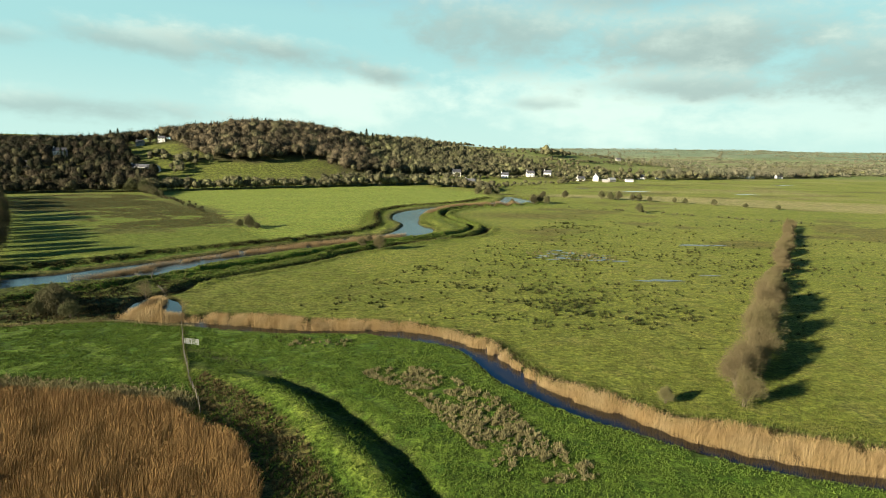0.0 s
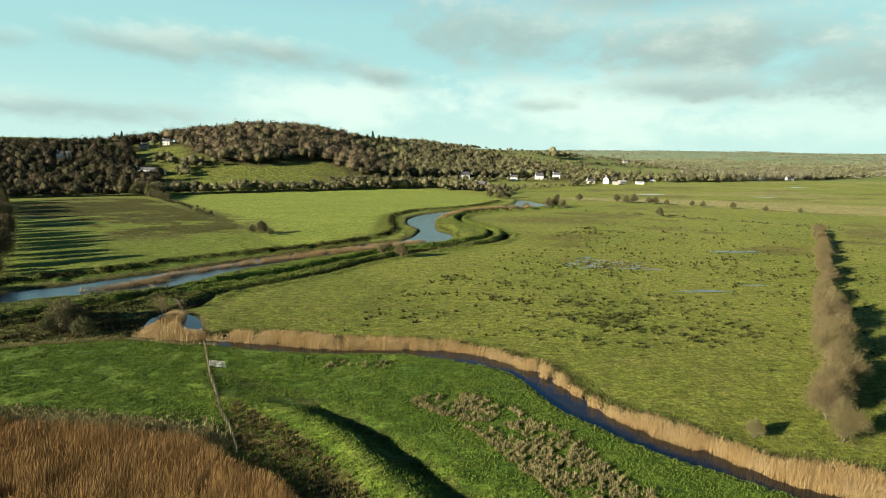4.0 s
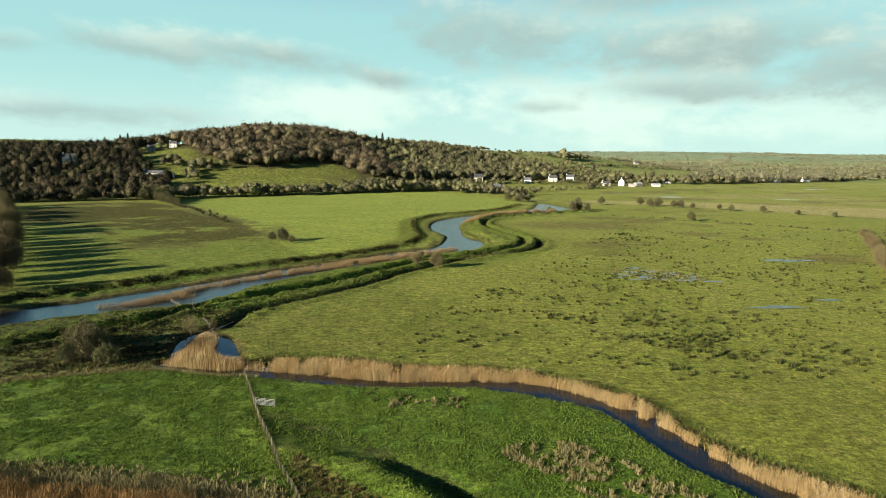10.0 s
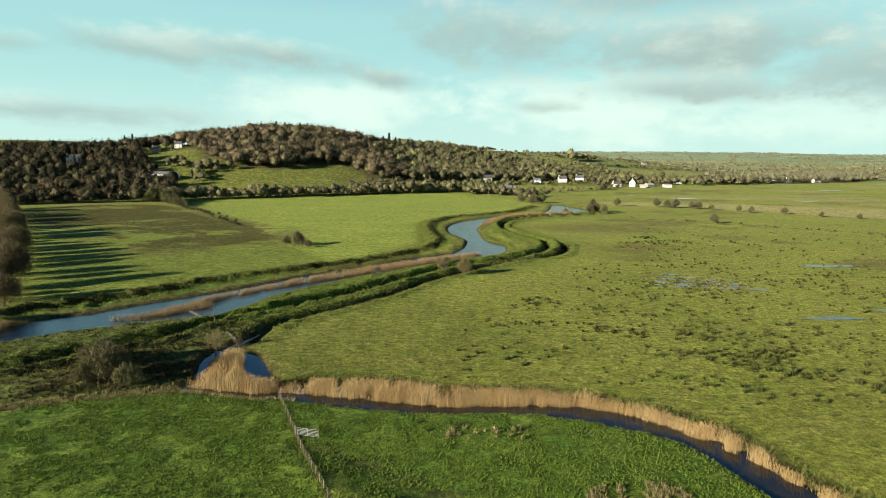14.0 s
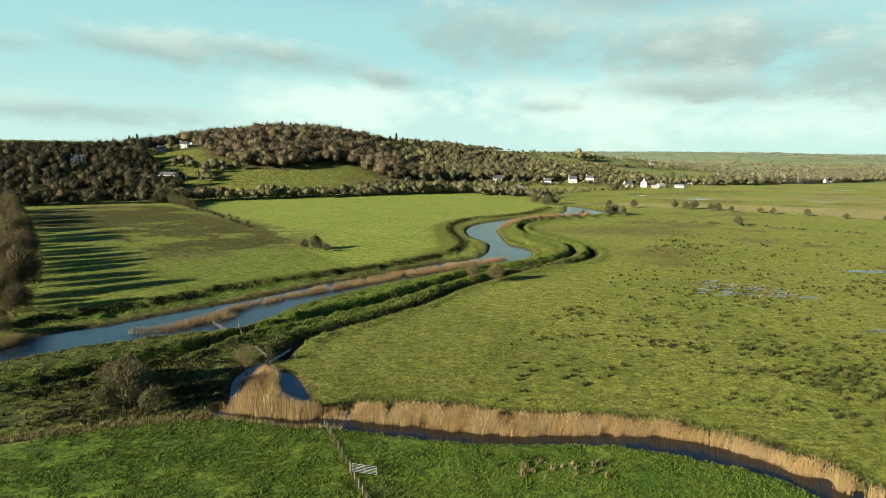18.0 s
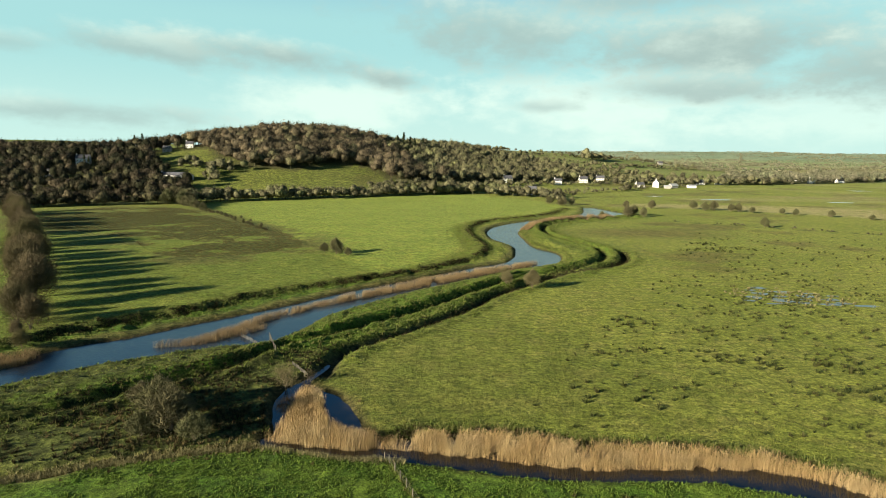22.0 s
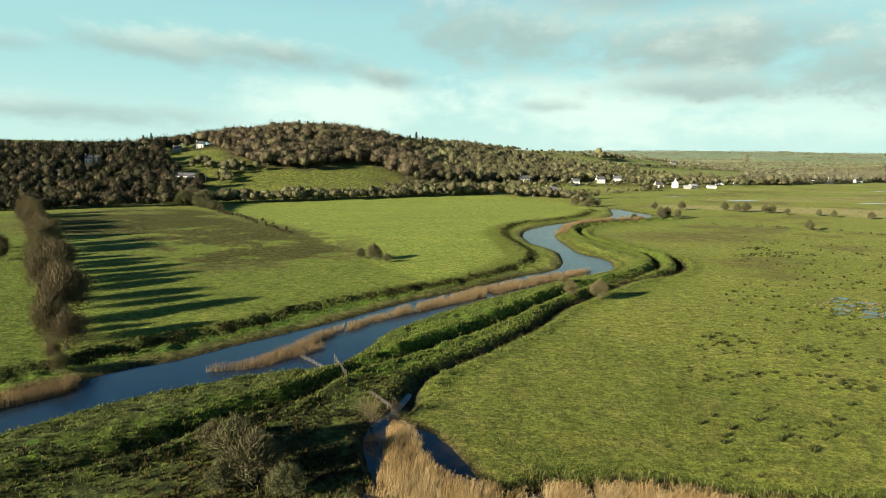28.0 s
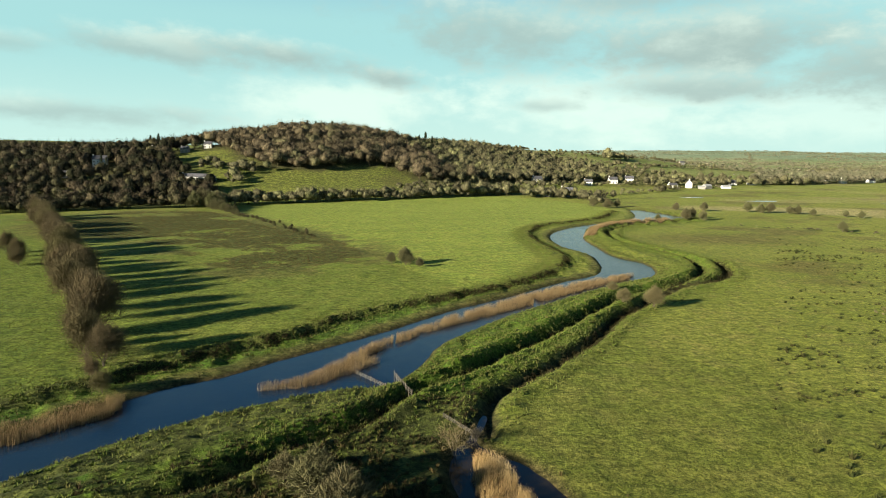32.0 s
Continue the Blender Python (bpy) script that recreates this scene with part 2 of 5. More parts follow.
glass_m = plain("window glass", (0.02, 0.025, 0.03), (0.04, 0.045, 0.05), 1.0, 0.08, 0.0, 0.6)
door_m = plain("painted door", (0.05, 0.07, 0.06), (0.07, 0.09, 0.08), 1.0, 0.5)


# ---- plan ----
def smooth(pts, n=6, closed=False):
    """A Catmull-Rom line through the points of the plan."""
    p = [np.array(q, float) for q in pts]
    m = len(p)
    out = []
    for i in range(m if closed else m - 1):
        if closed:
            a, b, c, d = p[i - 1], p[i], p[(i + 1) % m], p[(i + 2) % m]
        else:
            a, b, c, d = p[max(i - 1, 0)], p[i], p[i + 1], p[min(i + 2, m - 1)]
        for j in range(n):
            t = j / n
            out.append(0.5 * (2 * b + (c - a) * t + (2 * a - 5 * b + 4 * c - d) * t * t + (3 * b - a - 3 * c + d) * t ** 3))
    if not closed:
        out.append(p[-1])
    return np.array(out)


RIVER_L = smooth([(-240, 118), (-180, 128), (-140, 140), (-126, 150), (-121, 157), (-112, 168), (-105, 173), (-97, 182), (-88, 191), (-77, 203), (-64, 219), (-49, 233),
                  (-30, 253), (-15, 268), (-10, 299), (-17, 322), (-18, 345), (-13, 366), (1, 388), (17, 404), (34, 416), (44, 428), (54, 452), (62, 490)])
RIVER_R = smooth([(-230, 100), (-170, 112), (-130, 128), (-116, 143), (-106, 154), (-92, 164), (-84, 168), (-76, 170), (-71, 179), (-67, 192), (-58, 205), (-51, 214),
                  (-34, 232), (-13, 252), (0, 262), (5, 276), (4, 288), (-2, 300), (-3, 322), (-3, 344), (3, 368), (8, 384), (21, 400), (38, 412), (62, 424), (78, 436), (80, 446), (68, 490)])
RIVER = np.concatenate([RIVER_L, RIVER_R[::-1]])
DITCH_1 = smooth([(-130, 112), (-108, 128), (-96, 137), (-90, 144), (-84, 150), (-78, 155), (-71, 166), (-62, 175), (-54, 186), (-45, 197), (-32, 214), (-19, 231), (-4, 243),
                  (12, 258), (22, 277), (24, 300), (17, 318), (10, 341), (14, 368), (27, 387), (47, 404), (77, 422)])
DITCH_2 = smooth([(-60, 152), (-59, 163), (-54, 170), (-45, 181), (-35, 195), (-25, 212), (-16, 223), (1, 243), (18, 255), (27, 268), (31, 285)])
BANK_L = smooth([(-200, 134), (-150, 150), (-132, 160), (-118, 176), (-109, 186), (-100, 194), (-91, 207), (-79, 220), (-67, 229), (-48, 245), (-35, 262), (-26, 280),
                 (-24, 297), (-28, 325), (-28, 358), (-17, 387), (0, 403), (24, 428), (44, 470)])
STREAM_S = smooth([(-64, 127.5), (-53, 124.5), (-46, 124), (-40, 123), (-34, 121.5), (-26, 120), (-15, 119.8), (-6, 119.5), (4, 116), (10, 113), (13.5, 109), (16.5, 101),
                   (19, 95), (22, 91), (26, 86), (28.5, 83), (32, 80.5), (37, 76.5), (43, 72), (52, 67), (70, 62), (110, 56), (180, 52)])
STREAM_N = smooth([(-64, 130), (-50, 128.5), (-44, 130.5), (-37, 131), (-29, 130.5), (-22, 128), (-14, 127), (-7, 126.5), (1, 125), (8, 121.5), (14, 118), (19, 112), (22, 104),
                   (25, 97), (28, 93.5), (33, 90), (37, 85), (41, 81), (48, 79), (58, 75), (72, 71), (112, 66), (180, 62)])
STREAM = np.concatenate([STREAM_S, STREAM_N[::-1]])
REED_FRONT = smooth([(-64, 128.5), (-50, 126.5), (-46, 126.8), (-38, 125), (-31, 123.8), (-23, 122.2), (-8, 122), (0, 122.2), (6, 119.8), (11, 116), (16, 110.5), (20, 104), (23, 96.5),
                     (26, 92), (29.5, 87), (35, 82.5), (40, 76.8), (46, 72.5), (54, 69), (72, 64), (112, 58), (180, 54)])
REEDS = np.concatenate([REED_FRONT, STREAM_N[::-1]])
POND = smooth([(-65.6, 142.5), (-64.6, 137), (-62.8, 132), (-62, 127), (-47, 127), (-50.4, 133), (-53.4, 140.2), (-56.4, 144.6), (-59.0, 146.5), (-61.6, 150), (-60.5, 154.5), (-59.9, 157.5), (-60.8, 157.9),
               (-62.2, 153.5), (-63.6, 150), (-65.0, 147.5)], 5, True)
TRIANGLE = smooth([(-63.0, 145.8), (-60.8, 146.8), (-57.8, 143.6), (-57.0, 139.5), (-55, 134.5), (-52.6, 131.8), (-48.5, 131), (-47.2, 128), (-48.5, 126.4), (-53, 126.2), (-59.5, 127.8), (-63, 130.5), (-63.0, 137)], 5, True)
ISLAND = smooth([(-99, 167), (-91, 167.5), (-85, 172), (-78, 181), (-81, 183), (-74, 194), (-66, 203), (-50, 218), (-33, 234), (-20, 247), (-6, 259), (-8, 263),
                 (-22, 254), (-40, 239), (-57, 221), (-70, 206), (-80, 193), (-86, 182), (-91, 173)], 4, True)
SOUTH_DITCH = smooth([(-180, 100), (-130, 108), (-92, 118), (-82, 122), (-69, 126), (-61, 128)])
CREST = smooth([(-38, 103), (-32, 97), (-22, 92.5), (-14, 85.5), (-7, 76), (0, 66), (6, 54), (14, 34), (22, 0), (26, -60)])
HOLLOW = smooth([(-39, 108.5), (-30, 104), (-20, 97), (-12, 90), (-4, 81), (2, 73), (7, 62), (14, 48), (24, 20), (34, -40)])
BED = smooth([(-190, 84), (-90, 92), (-60, 88), (-49, 87), (-32, 84), (-25, 78), (-18.5, 74), (-13.5, 67), (-10, 58), (-8, 40), (-40, 26), (-120, 30), (-190, 50)], 5, True)
SCRUB = smooth([(-31, 95), (-24, 90.5), (-17, 84.5), (-10, 75), (-5, 66), (0, 56), (-6, 50), (-9, 60), (-13, 68), (-18, 75.5), (-24, 79.5), (-28, 86)], 5, True)
TUSSOCK = smooth([(-5, 97), (3, 100), (9, 98), (13, 92), (18, 86), (20, 80), (24, 73), (27, 66), (18, 64), (12.5, 72), (9, 79), (2.5, 90)], 5, True)
DITCH_3 = smooth([(95, 396), (136, 369), (161, 357), (182, 343), (215, 322), (300, 280)])
WET = smooth([(40, 217), (52, 224), (64, 221), (74, 210), (66, 202), (52, 205)], 5, True)
BROWN = smooth([(-288, 410), (-226, 452), (-166, 386), (-114, 330), (-98, 285), (-135, 264), (-160, 288), (-190, 320), (-250, 350)], 5, True)
BRIGHT = smooth([(-200, 470), (-129, 525), (-38, 577), (12, 557), (42, 520), (46, 482), (28, 440), (-10, 412), (-32, 370), (-34, 320), (-36, 280), (-62, 244), (-95, 300), (-125, 345)], 4, True)


def line_dist(X, Y, P, reach):
    """Distance to a line of the plan; 1000 beyond its reach."""
    d = np.full(X.shape, 1000.0)
    lo, hi = P.min(0) - reach, P.max(0) + reach
    idx = np.nonzero((X > lo[0]) & (X < hi[0]) & (Y > lo[1]) & (Y < hi[1]))[0]
    A, B = P[:-1], P[1:]
    ab = B - A
    L = (ab ** 2).sum(1) + 1e-9
    for s in range(0, len(idx), 15000):
        i = idx[s:s + 15000]
        px, py = X[i, None] - A[:, 0], Y[i, None] - A[:, 1]
        t = np.clip((px * ab[:, 0] + py * ab[:, 1]) / L, 0, 1)
        d[i] = np.sqrt(((px - t * ab[:, 0]) ** 2 + (py - t * ab[:, 1]) ** 2).min(1))
    return d


def inside(X, Y, P):
    out = np.zeros(X.shape, bool)
    lo, hi = P.min(0), P.max(0)
    idx = np.nonzero((X > lo[0]) & (X < hi[0]) & (Y > lo[1]) & (Y < hi[1]))[0]
    x, y, r = X[idx], Y[idx], np.zeros(len(idx), bool)
    for (x0, y0), (x1, y1) in zip(P, np.roll(P, -1, 0)):
        if y0 != y1:
            r ^= ((y0 > y) != (y1 > y)) & (x < (x1 - x0) * (y - y0) / (y1 - y0) + x0)
    out[idx] = r
    return out


def edge_dist(X, Y, P, reach):
    """Distance to the rim of an area, negative within."""
    d = line_dist(X, Y, np.vstack([P, P[:1]]), reach)
    return np.where(inside(X, Y, P), -d, d)


def vnoise(X, Y, scale, seed=0):
    """Smooth lattice noise, 0 to 1."""
    x, y = X * scale + seed * 17.3, Y * scale + seed * 9.1
    xi, yi = np.floor(x), np.floor(y)
    fx, fy = x - xi, y - yi
    fx, fy = fx * fx * (3 - 2 * fx), fy * fy * (3 - 2 * fy)

    def h(a, b):
        v = np.sin(a * 127.1 + b * 311.7 + seed * 74.7) * 43758.5453
        return v - np.floor(v)

    return (h(xi, yi) * (1 - fx) + h(xi + 1, yi) * fx) * (1 - fy) + (h(xi, yi + 1) * (1 - fx) + h(xi + 1, yi + 1) * fx) * fy


def fbm(X, Y, scale, seed=0):
    """Several turned layers of lattice noise, about 0 to 1."""
    out, amp = 0.0, 0.5
    for i in range(4):
        c, q = math.cos(0.7 + 1.3 * i + seed), math.sin(0.7 + 1.3 * i + seed)
        out = out + amp * vnoise(X * c - Y * q, X * q + Y * c, scale * 1.9 ** i, seed + i)
        amp *= 0.62
    return out / 1.13


def ramp(x, a, b):
    t = np.clip((x - a) / (b - a), 0, 1)
    return t * t * (3 - 2 * t)


def bell(X, Y, cx, cy, sx, sy):
    return np.exp(-((X - cx) / sx) ** 2 - ((Y - cy) / sy) ** 2)


def hills(X, Y):
    """The wooded hill, its shoulders and the far rise to the horizon."""
    h = 44.0 * bell(X, Y, -235, 840, 150, 140) + 29.5 * bell(X, Y, -600, 800, 230, 200) + 36.4 * bell(X, Y, 60, 1100, 230, 230) + 6.9 * bell(X, Y, -420, 680, 200, 130)
    h += 16.6 * bell(X, Y, -240, 700, 200, 130) + 20.8 * bell(X, Y, -60, 930, 130, 170) + 15.0 * bell(X, Y, 300, 1170, 190, 150)
    h = h * ramp(Y, 470, 640)
    r = np.hypot(X, Y)
    far = (44 + 24 * ramp(-X, 600, 1800)) * ramp(r, 2500, 4500) * (0.8 + 0.4 * vnoise(X, Y, 0.0011, 3)) + 7 * ramp(r, 1300, 2200) * vnoise(X, Y, 0.004, 5)
    return h + far * ramp(r, 1100, 1900)


WATER = -0.7


def relief(X, Y):
    """Height of the ground, and what covers it."""
    d_riv = edge_dist(X, Y, RIVER, 30)
    d_1, d_2 = line_dist(X, Y, DITCH_1, 14), line_dist(X, Y, DITCH_2, 14)
    d_bl = line_dist(X, Y, BANK_L, 14)
    d_st, d_po = edge_dist(X, Y, STREAM, 14), edge_dist(X, Y, POND, 14)
    d_so, d_cr, d_ho = line_dist(X, Y, SOUTH_DITCH, 12), line_dist(X, Y, CREST, 12), line_dist(X, Y, HOLLOW, 12)
    near = ramp(Y, -50, 0) * (1 - ramp(Y, 330, 480))
    h = hills(X, Y) + near * (0.35 * (vnoise(X, Y, 0.045, 1) - 0.5) + 0.22 * (vnoise(X, Y, 0.32, 2) - 0.5))
    rough = near * (vnoise(X, Y, 0.55, 7) - 0.5)
    patchy = ramp(0.6 * fbm(X, Y * 1.8, 0.035, 14) + 0.4 * fbm(X, Y * 1.4, 0.16, 15), 0.36, 0.52)
    verge = np.exp(-(d_bl / 2.4) ** 2)
    h += verge * (1.1 + 1.1 * rough)
    h += np.exp(-((d_riv - 9) / 3.5) ** 2) * (d_1 < 16) * (0.7 + 0.5 * rough)
    h -= 1.7 * np.exp(-(d_1 / 1.7) ** 2) * (1 + 0.7 * rough)
    h += 0.75 * np.exp(-((d_1 - 3.2) / 1.4) ** 2)
    h -= 1.35 * np.exp(-(d_2 / 1.35) ** 2) * (1 + 0.5 * rough)
    h += 0.5 * np.exp(-((d_2 - 3.4) / 1.6) ** 2) * (d_1 < d_2 + 12)
    h -= 0.7 * np.exp(-(d_so / 1.6) ** 2)
    tump = np.maximum.reduce([np.exp(-((d_riv - 7) / 7.0) ** 2) * (d_riv > 0.5), np.exp(-(d_bl / 5.0) ** 2), np.exp(-(d_1 / 6.0) ** 2)]) * (Y < 300)
    h += tump * (0.75 * (vnoise(X, Y, 0.36, 71) - 0.5) + 0.6 * (vnoise(X, Y, 0.75, 72) - 0.5))
    fade = 0.2 + 0.8 * (1 - ramp(Y, 84, 108))
    h += 1.05 * fade * np.exp(-(d_cr / 2.1) ** 2) * (1 + 0.3 * rough)
    h -= 0.8 * fade * np.exp(-(d_ho / 1.8) ** 2)
    for d, slope in ((d_riv, 0.45), (d_st, 0.6), (d_po, 0.5)):
        h = np.minimum(h, np.maximum(WATER - 0.9, WATER + slope * (d + 0.5 * rough)))
    h = np.where(inside(X, Y, ISLAND), WATER - 0.1, h)
    wet = edge_dist(X, Y, WET, 10)
    h -= 0.10 * (1 - ramp(wet, -3, 3))
    low = {}
    south = ramp(-edge_dist(X, Y, np.vstack([STREAM_S, [[180, -700], [-900, -700], [-900, 96]], SOUTH_DITCH]), 8), 0.0, 1.5)
    low["lush"] = np.clip(south + 0.9 * np.exp(-(d_1 / 10) ** 2) + 0.8 * np.exp(-((d_riv - 5) / 7) ** 2) * (Y < 260) + 0.9 * np.exp(-(d_bl / 6) ** 2), 0, 1) * (1 - 0.45 * np.exp(-(d_cr / 2.0) ** 2))
    left = np.array([(-119, 178), (-160, 225), (-300, 415), (-222, 470), (-125, 345), (-62, 246), (-80, 222), (-100, 198)], float)
    outer = np.array([(-124, 163), (-150, 204), (-300, 415), (-700, 440), (-700, 150), (-240, 122), (-180, 134), (-132, 158)], float)
    low["lush"] = np.maximum(low["lush"], 0.4 * ramp(-edge_dist(X, Y, left, 12), -3, 3))
    low["lush"] = np.maximum(low["lush"], 0.6 * ramp(-edge_dist(X, Y, outer, 12), -3, 3))
    low["bright"] = np.maximum(ramp(-edge_dist(X, Y, BRIGHT, 12), -3, 3) * 0.9, ramp(-edge_dist(X, Y, left, 12), -3, 3) * 0.3)
    dead = np.maximum.reduce([ramp(-edge_dist(X, Y, BED, 10), -4, 1), ramp(-edge_dist(X, Y, SCRUB, 6), -1.5, 1.5) * 0.85, 0.9 * ramp(-edge_dist(X, Y, BROWN, 40), -35, 10) * patchy,
                              # second term: dead growth and the shadow strip at the left water's edge
                              0.5 * np.exp(-(d_so / 3) ** 2), 0.85 * np.exp(-((d_riv - 1.8) / 2.4) ** 2) * (d_bl < 13), 0.75 * ramp(fbm(X, Y * 1.5, 0.02, 9), 0.52, 0.7) * ramp(X, 20, 60) * ramp(Y, 130, 180),
                              0.8 * bell(X, Y, 62, 345, 45, 22), 0.5 * bell(X, Y, -240, 420, 70, 45), 0.9 * bell(X, Y, -75, 134, 13, 9),
                              0.9 * bell(X, Y, -114, 625, 16, 26), 0.8 * bell(X, Y, -30, 640, 60, 22), 0.9 * bell(X, Y, 190, 850, 70, 70)])
    low["dead"] = np.clip(dead, 0, 1)
    # mud at the water; ditch floors and bank foot also carry painted shade
    low["mud"] = np.clip(np.maximum.reduce([1 - ramp(d_riv, 0.2, 1.5), 0.9 - 0.9 * ramp(d_st, 0.2, 2.2), 0.9 - 0.9 * ramp(d_po, 0.2, 2.6), 0.85 * np.exp(-(d_1 / 1.1) ** 2),
                                            0.95 * np.exp(-(d_2 / 1.5) ** 2), 0.5 * np.exp(-(d_ho / 0.9) ** 2), 0.5 * np.exp(-(d_so / 0.9) ** 2),
                                            0.45 * np.exp(-((d_bl - 2.2) / 1.0) ** 2) * (d_riv < 12)]), 0, 1)
    r = np.hypot(X, Y)
    zone = np.array([(-120, 112), (-92, 119), (-61, 129), (-66, 146), (-60, 158), (-58, 166), (-75, 160), (-98, 140), (-125, 122)], float)
    bank = np.maximum.reduce([(1 - ramp(X, -85, -62)) * np.exp(-((d_riv - 6) / 7.0) ** 2) * (d_riv > 0) * (Y < 200) * (d_1 < 22), 0.55 * ramp(Y, 555, 580) * (1 - ramp(X, -40, 40)),
                              0.9 * ramp(-edge_dist(X, Y, zone, 8), -3, 3), 0.5 * np.exp(-((d_riv - 2.0) / 4.0) ** 2), 0.8 * np.exp(-(d_1 / 1.6) ** 2), 0.8 * np.exp(-(d_2 / 2.6) ** 2),
                              0.85 * np.exp(-(d_bl / 2.8) ** 2), 0.5 * np.exp(-((d_ho - 1) / 2.0) ** 2), 0.8 * ramp(-edge_dist(X, Y, BROWN, 40), -30, 15) * patchy,
                              0.9 * np.exp(-(line_dist(X, Y, DITCH_3, 12) / 1.8) ** 2),
                              0.4 * ramp(fbm(X, Y * 1.6, 0.09, 31), 0.46, 0.64) * near * np.maximum(bell(X, Y, 30, 146, 50, 22), bell(X, Y, 45, 312, 60, 26))])
    band = np.array([(85, 492), (150, 478), (210, 438), (262, 398), (460, 340), (520, 420), (330, 470), (206, 512), (110, 520)], float)
    # left field is olive; nearest pasture darkened for shade seen between its blades
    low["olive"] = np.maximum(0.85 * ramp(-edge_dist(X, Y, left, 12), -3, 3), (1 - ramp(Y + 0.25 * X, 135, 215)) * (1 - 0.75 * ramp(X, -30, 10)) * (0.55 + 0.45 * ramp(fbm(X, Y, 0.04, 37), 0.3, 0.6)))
    low["straw"] = np.maximum(ramp(-edge_dist(X, Y, band, 12), -6, 8), 0.5 * ramp(vnoise(X, Y * 2.2, 0.012, 29), 0.62, 0.8) * ramp(Y, 480, 520) * ramp(X, 60, 120))
    low["rough"] = np.clip(bank, 0, 1)
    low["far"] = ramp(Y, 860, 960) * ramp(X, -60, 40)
    # distance masks for the haze painted on the far fields and ridge
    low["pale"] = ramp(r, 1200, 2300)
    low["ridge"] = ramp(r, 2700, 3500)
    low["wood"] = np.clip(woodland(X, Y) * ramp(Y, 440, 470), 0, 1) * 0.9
    return h, low


HILL_WOOD = np.array([(-264, 656), (-246, 636), (-187, 634), (-150, 664), (-132, 684), (-108, 650), (-90, 628), (-50, 640), (-10, 665), (30, 700), (75, 722), (110, 748), (150, 800), (140, 880),
                      (90, 925), (30, 945), (-10, 955), (-90, 945), (-150, 905), (-260, 900), (-345, 830), (-350, 722), (-300, 702)], float)
VALLEY_WOOD = np.array([(-900, 440), (-345, 430), (-236, 492), (-232, 520), (-252, 560), (-268, 592), (-292, 610), (-312, 632), (-344, 668), (-350, 700), (-345, 735),
                        (-480, 860), (-900, 860)], float)
COPSE = np.array([(330, 800), (440, 850), (590, 930), (760, 1120), (700, 1200), (520, 1010), (400, 915), (320, 850)], float)
WOODS = ((VALLEY_WOOD, 0.95), (HILL_WOOD, 1.0), (COPSE, 0.9),
         (np.array([(105, 745), (170, 742), (250, 800), (250, 880), (200, 960), (140, 930), (150, 800)], float), 0.42),
         (np.array([(165, 745), (290, 790), (420, 860), (400, 900), (260, 870), (180, 800)], float), 0.5),
         (np.array([(590, 930), (800, 1120), (900, 1300), (1100, 1500), (800, 1500), (640, 1260), (520, 1060)], float), 0.42),
         (np.array([(-104, 562), (0, 598), (60, 560), (66, 590), (20, 660), (-30, 610)], float), 0.5))


def woodland(X, Y):
    """How thickly trees stand, 0 to 1: the hill wood, the belts at its foot and the lanes beyond."""
    w = np.zeros(X.shape)
    for P, dens in WOODS:
        w = np.maximum(w, inside(X, Y, P) * dens)
    return w * (0.6 + 0.4 * (vnoise(X, Y, 0.03, 21) > 0.28))


# ---- mesh helpers ----
def mesh(name, verts, faces):
    """A mesh from arrays; all faces have the same number of corners."""
    verts, faces = np.asarray(verts, np.float32), np.asarray(faces, np.int32)
    me = bpy.data.meshes.new(name)
    n, c = faces.shape
    me.vertices.add(len(verts)), me.loops.add(n * c), me.polygons.add(n)
    me.vertices.foreach_set("co", verts.ravel())
    me.loops.foreach_set("vertex_index", faces.ravel())
    me.polygons.foreach_set("loop_start", np.arange(0, n * c, c, dtype=np.int32))
    me.update(calc_edges=True)
    return me


def part(name, me, mat, parent=None, label=""):
    if isinstance(me, bmesh.types.BMesh):
        bm, me = me, bpy.data.meshes.new(name)
        bm.to_mesh(me), bm.free()
    if not me.materials:
        me.materials.append(mat)
    ob = new(name, me)
    ob.parent = parent
    return tagged(ob, label) if label else ob


def soup(name, tris, mat, parent=None, tone=None, label=""):
    """Loose triangles (n, 3, 3), each with a tone of its own."""
    tris = np.asarray(tris, np.float32)
    me = mesh(name, tris.reshape(-1, 3), np.arange(len(tris) * 3).reshape(-1, 3))
    if tone is not None:
        me.attributes.new("tone", "FLOAT", "POINT").data.foreach_set("value", np.repeat(np.asarray(tone, np.float32), 3))
    return part(name, me, mat, parent, label)


def boxes(items):
    """One bmesh of bars: (start, end, width, height)."""
    bm = bmesh.new()
    for a, b, w, hgt in items:
        a, b = Vector(a), Vector(b)
        d = b - a
        q = d.to_track_quat("X", "Z").to_matrix().to_4x4()
        bmesh.ops.create_cube(bm, size=1, matrix=Matrix.Translation((a + b) / 2) @ q @ Matrix.Diagonal((d.length, w, hgt, 1)))
    return bm


rng = np.random.default_rng(4)

# ---- ground ----
def spread(lo, hi, step, grow, first, last):
    mid = list(np.arange(lo, hi, step))
    up, s = [], step
    while (up[-1] if up else hi) < last:
        s *= grow
        up.append((up[-1] if up else mid[-1]) + s)
    dn, s = [], step
    while (dn[-1] if dn else lo) > first:
        s *= grow
        dn.append((dn[-1] if dn else lo) - s)
    return np.array(dn[::-1] + mid + up)


gx = spread(-132, 112, 0.8, 1.055, -5200, 5200)
gy = np.concatenate([spread(52, 53, 0.8, 1.15, -5200, 53), spread(53.6, 205, 0.8, 1.028, 53.6, 5200)])
GX, GY = np.meshgrid(gx, gy)
gX, gY = GX.ravel(), GY.ravel()
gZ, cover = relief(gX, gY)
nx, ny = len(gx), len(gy)
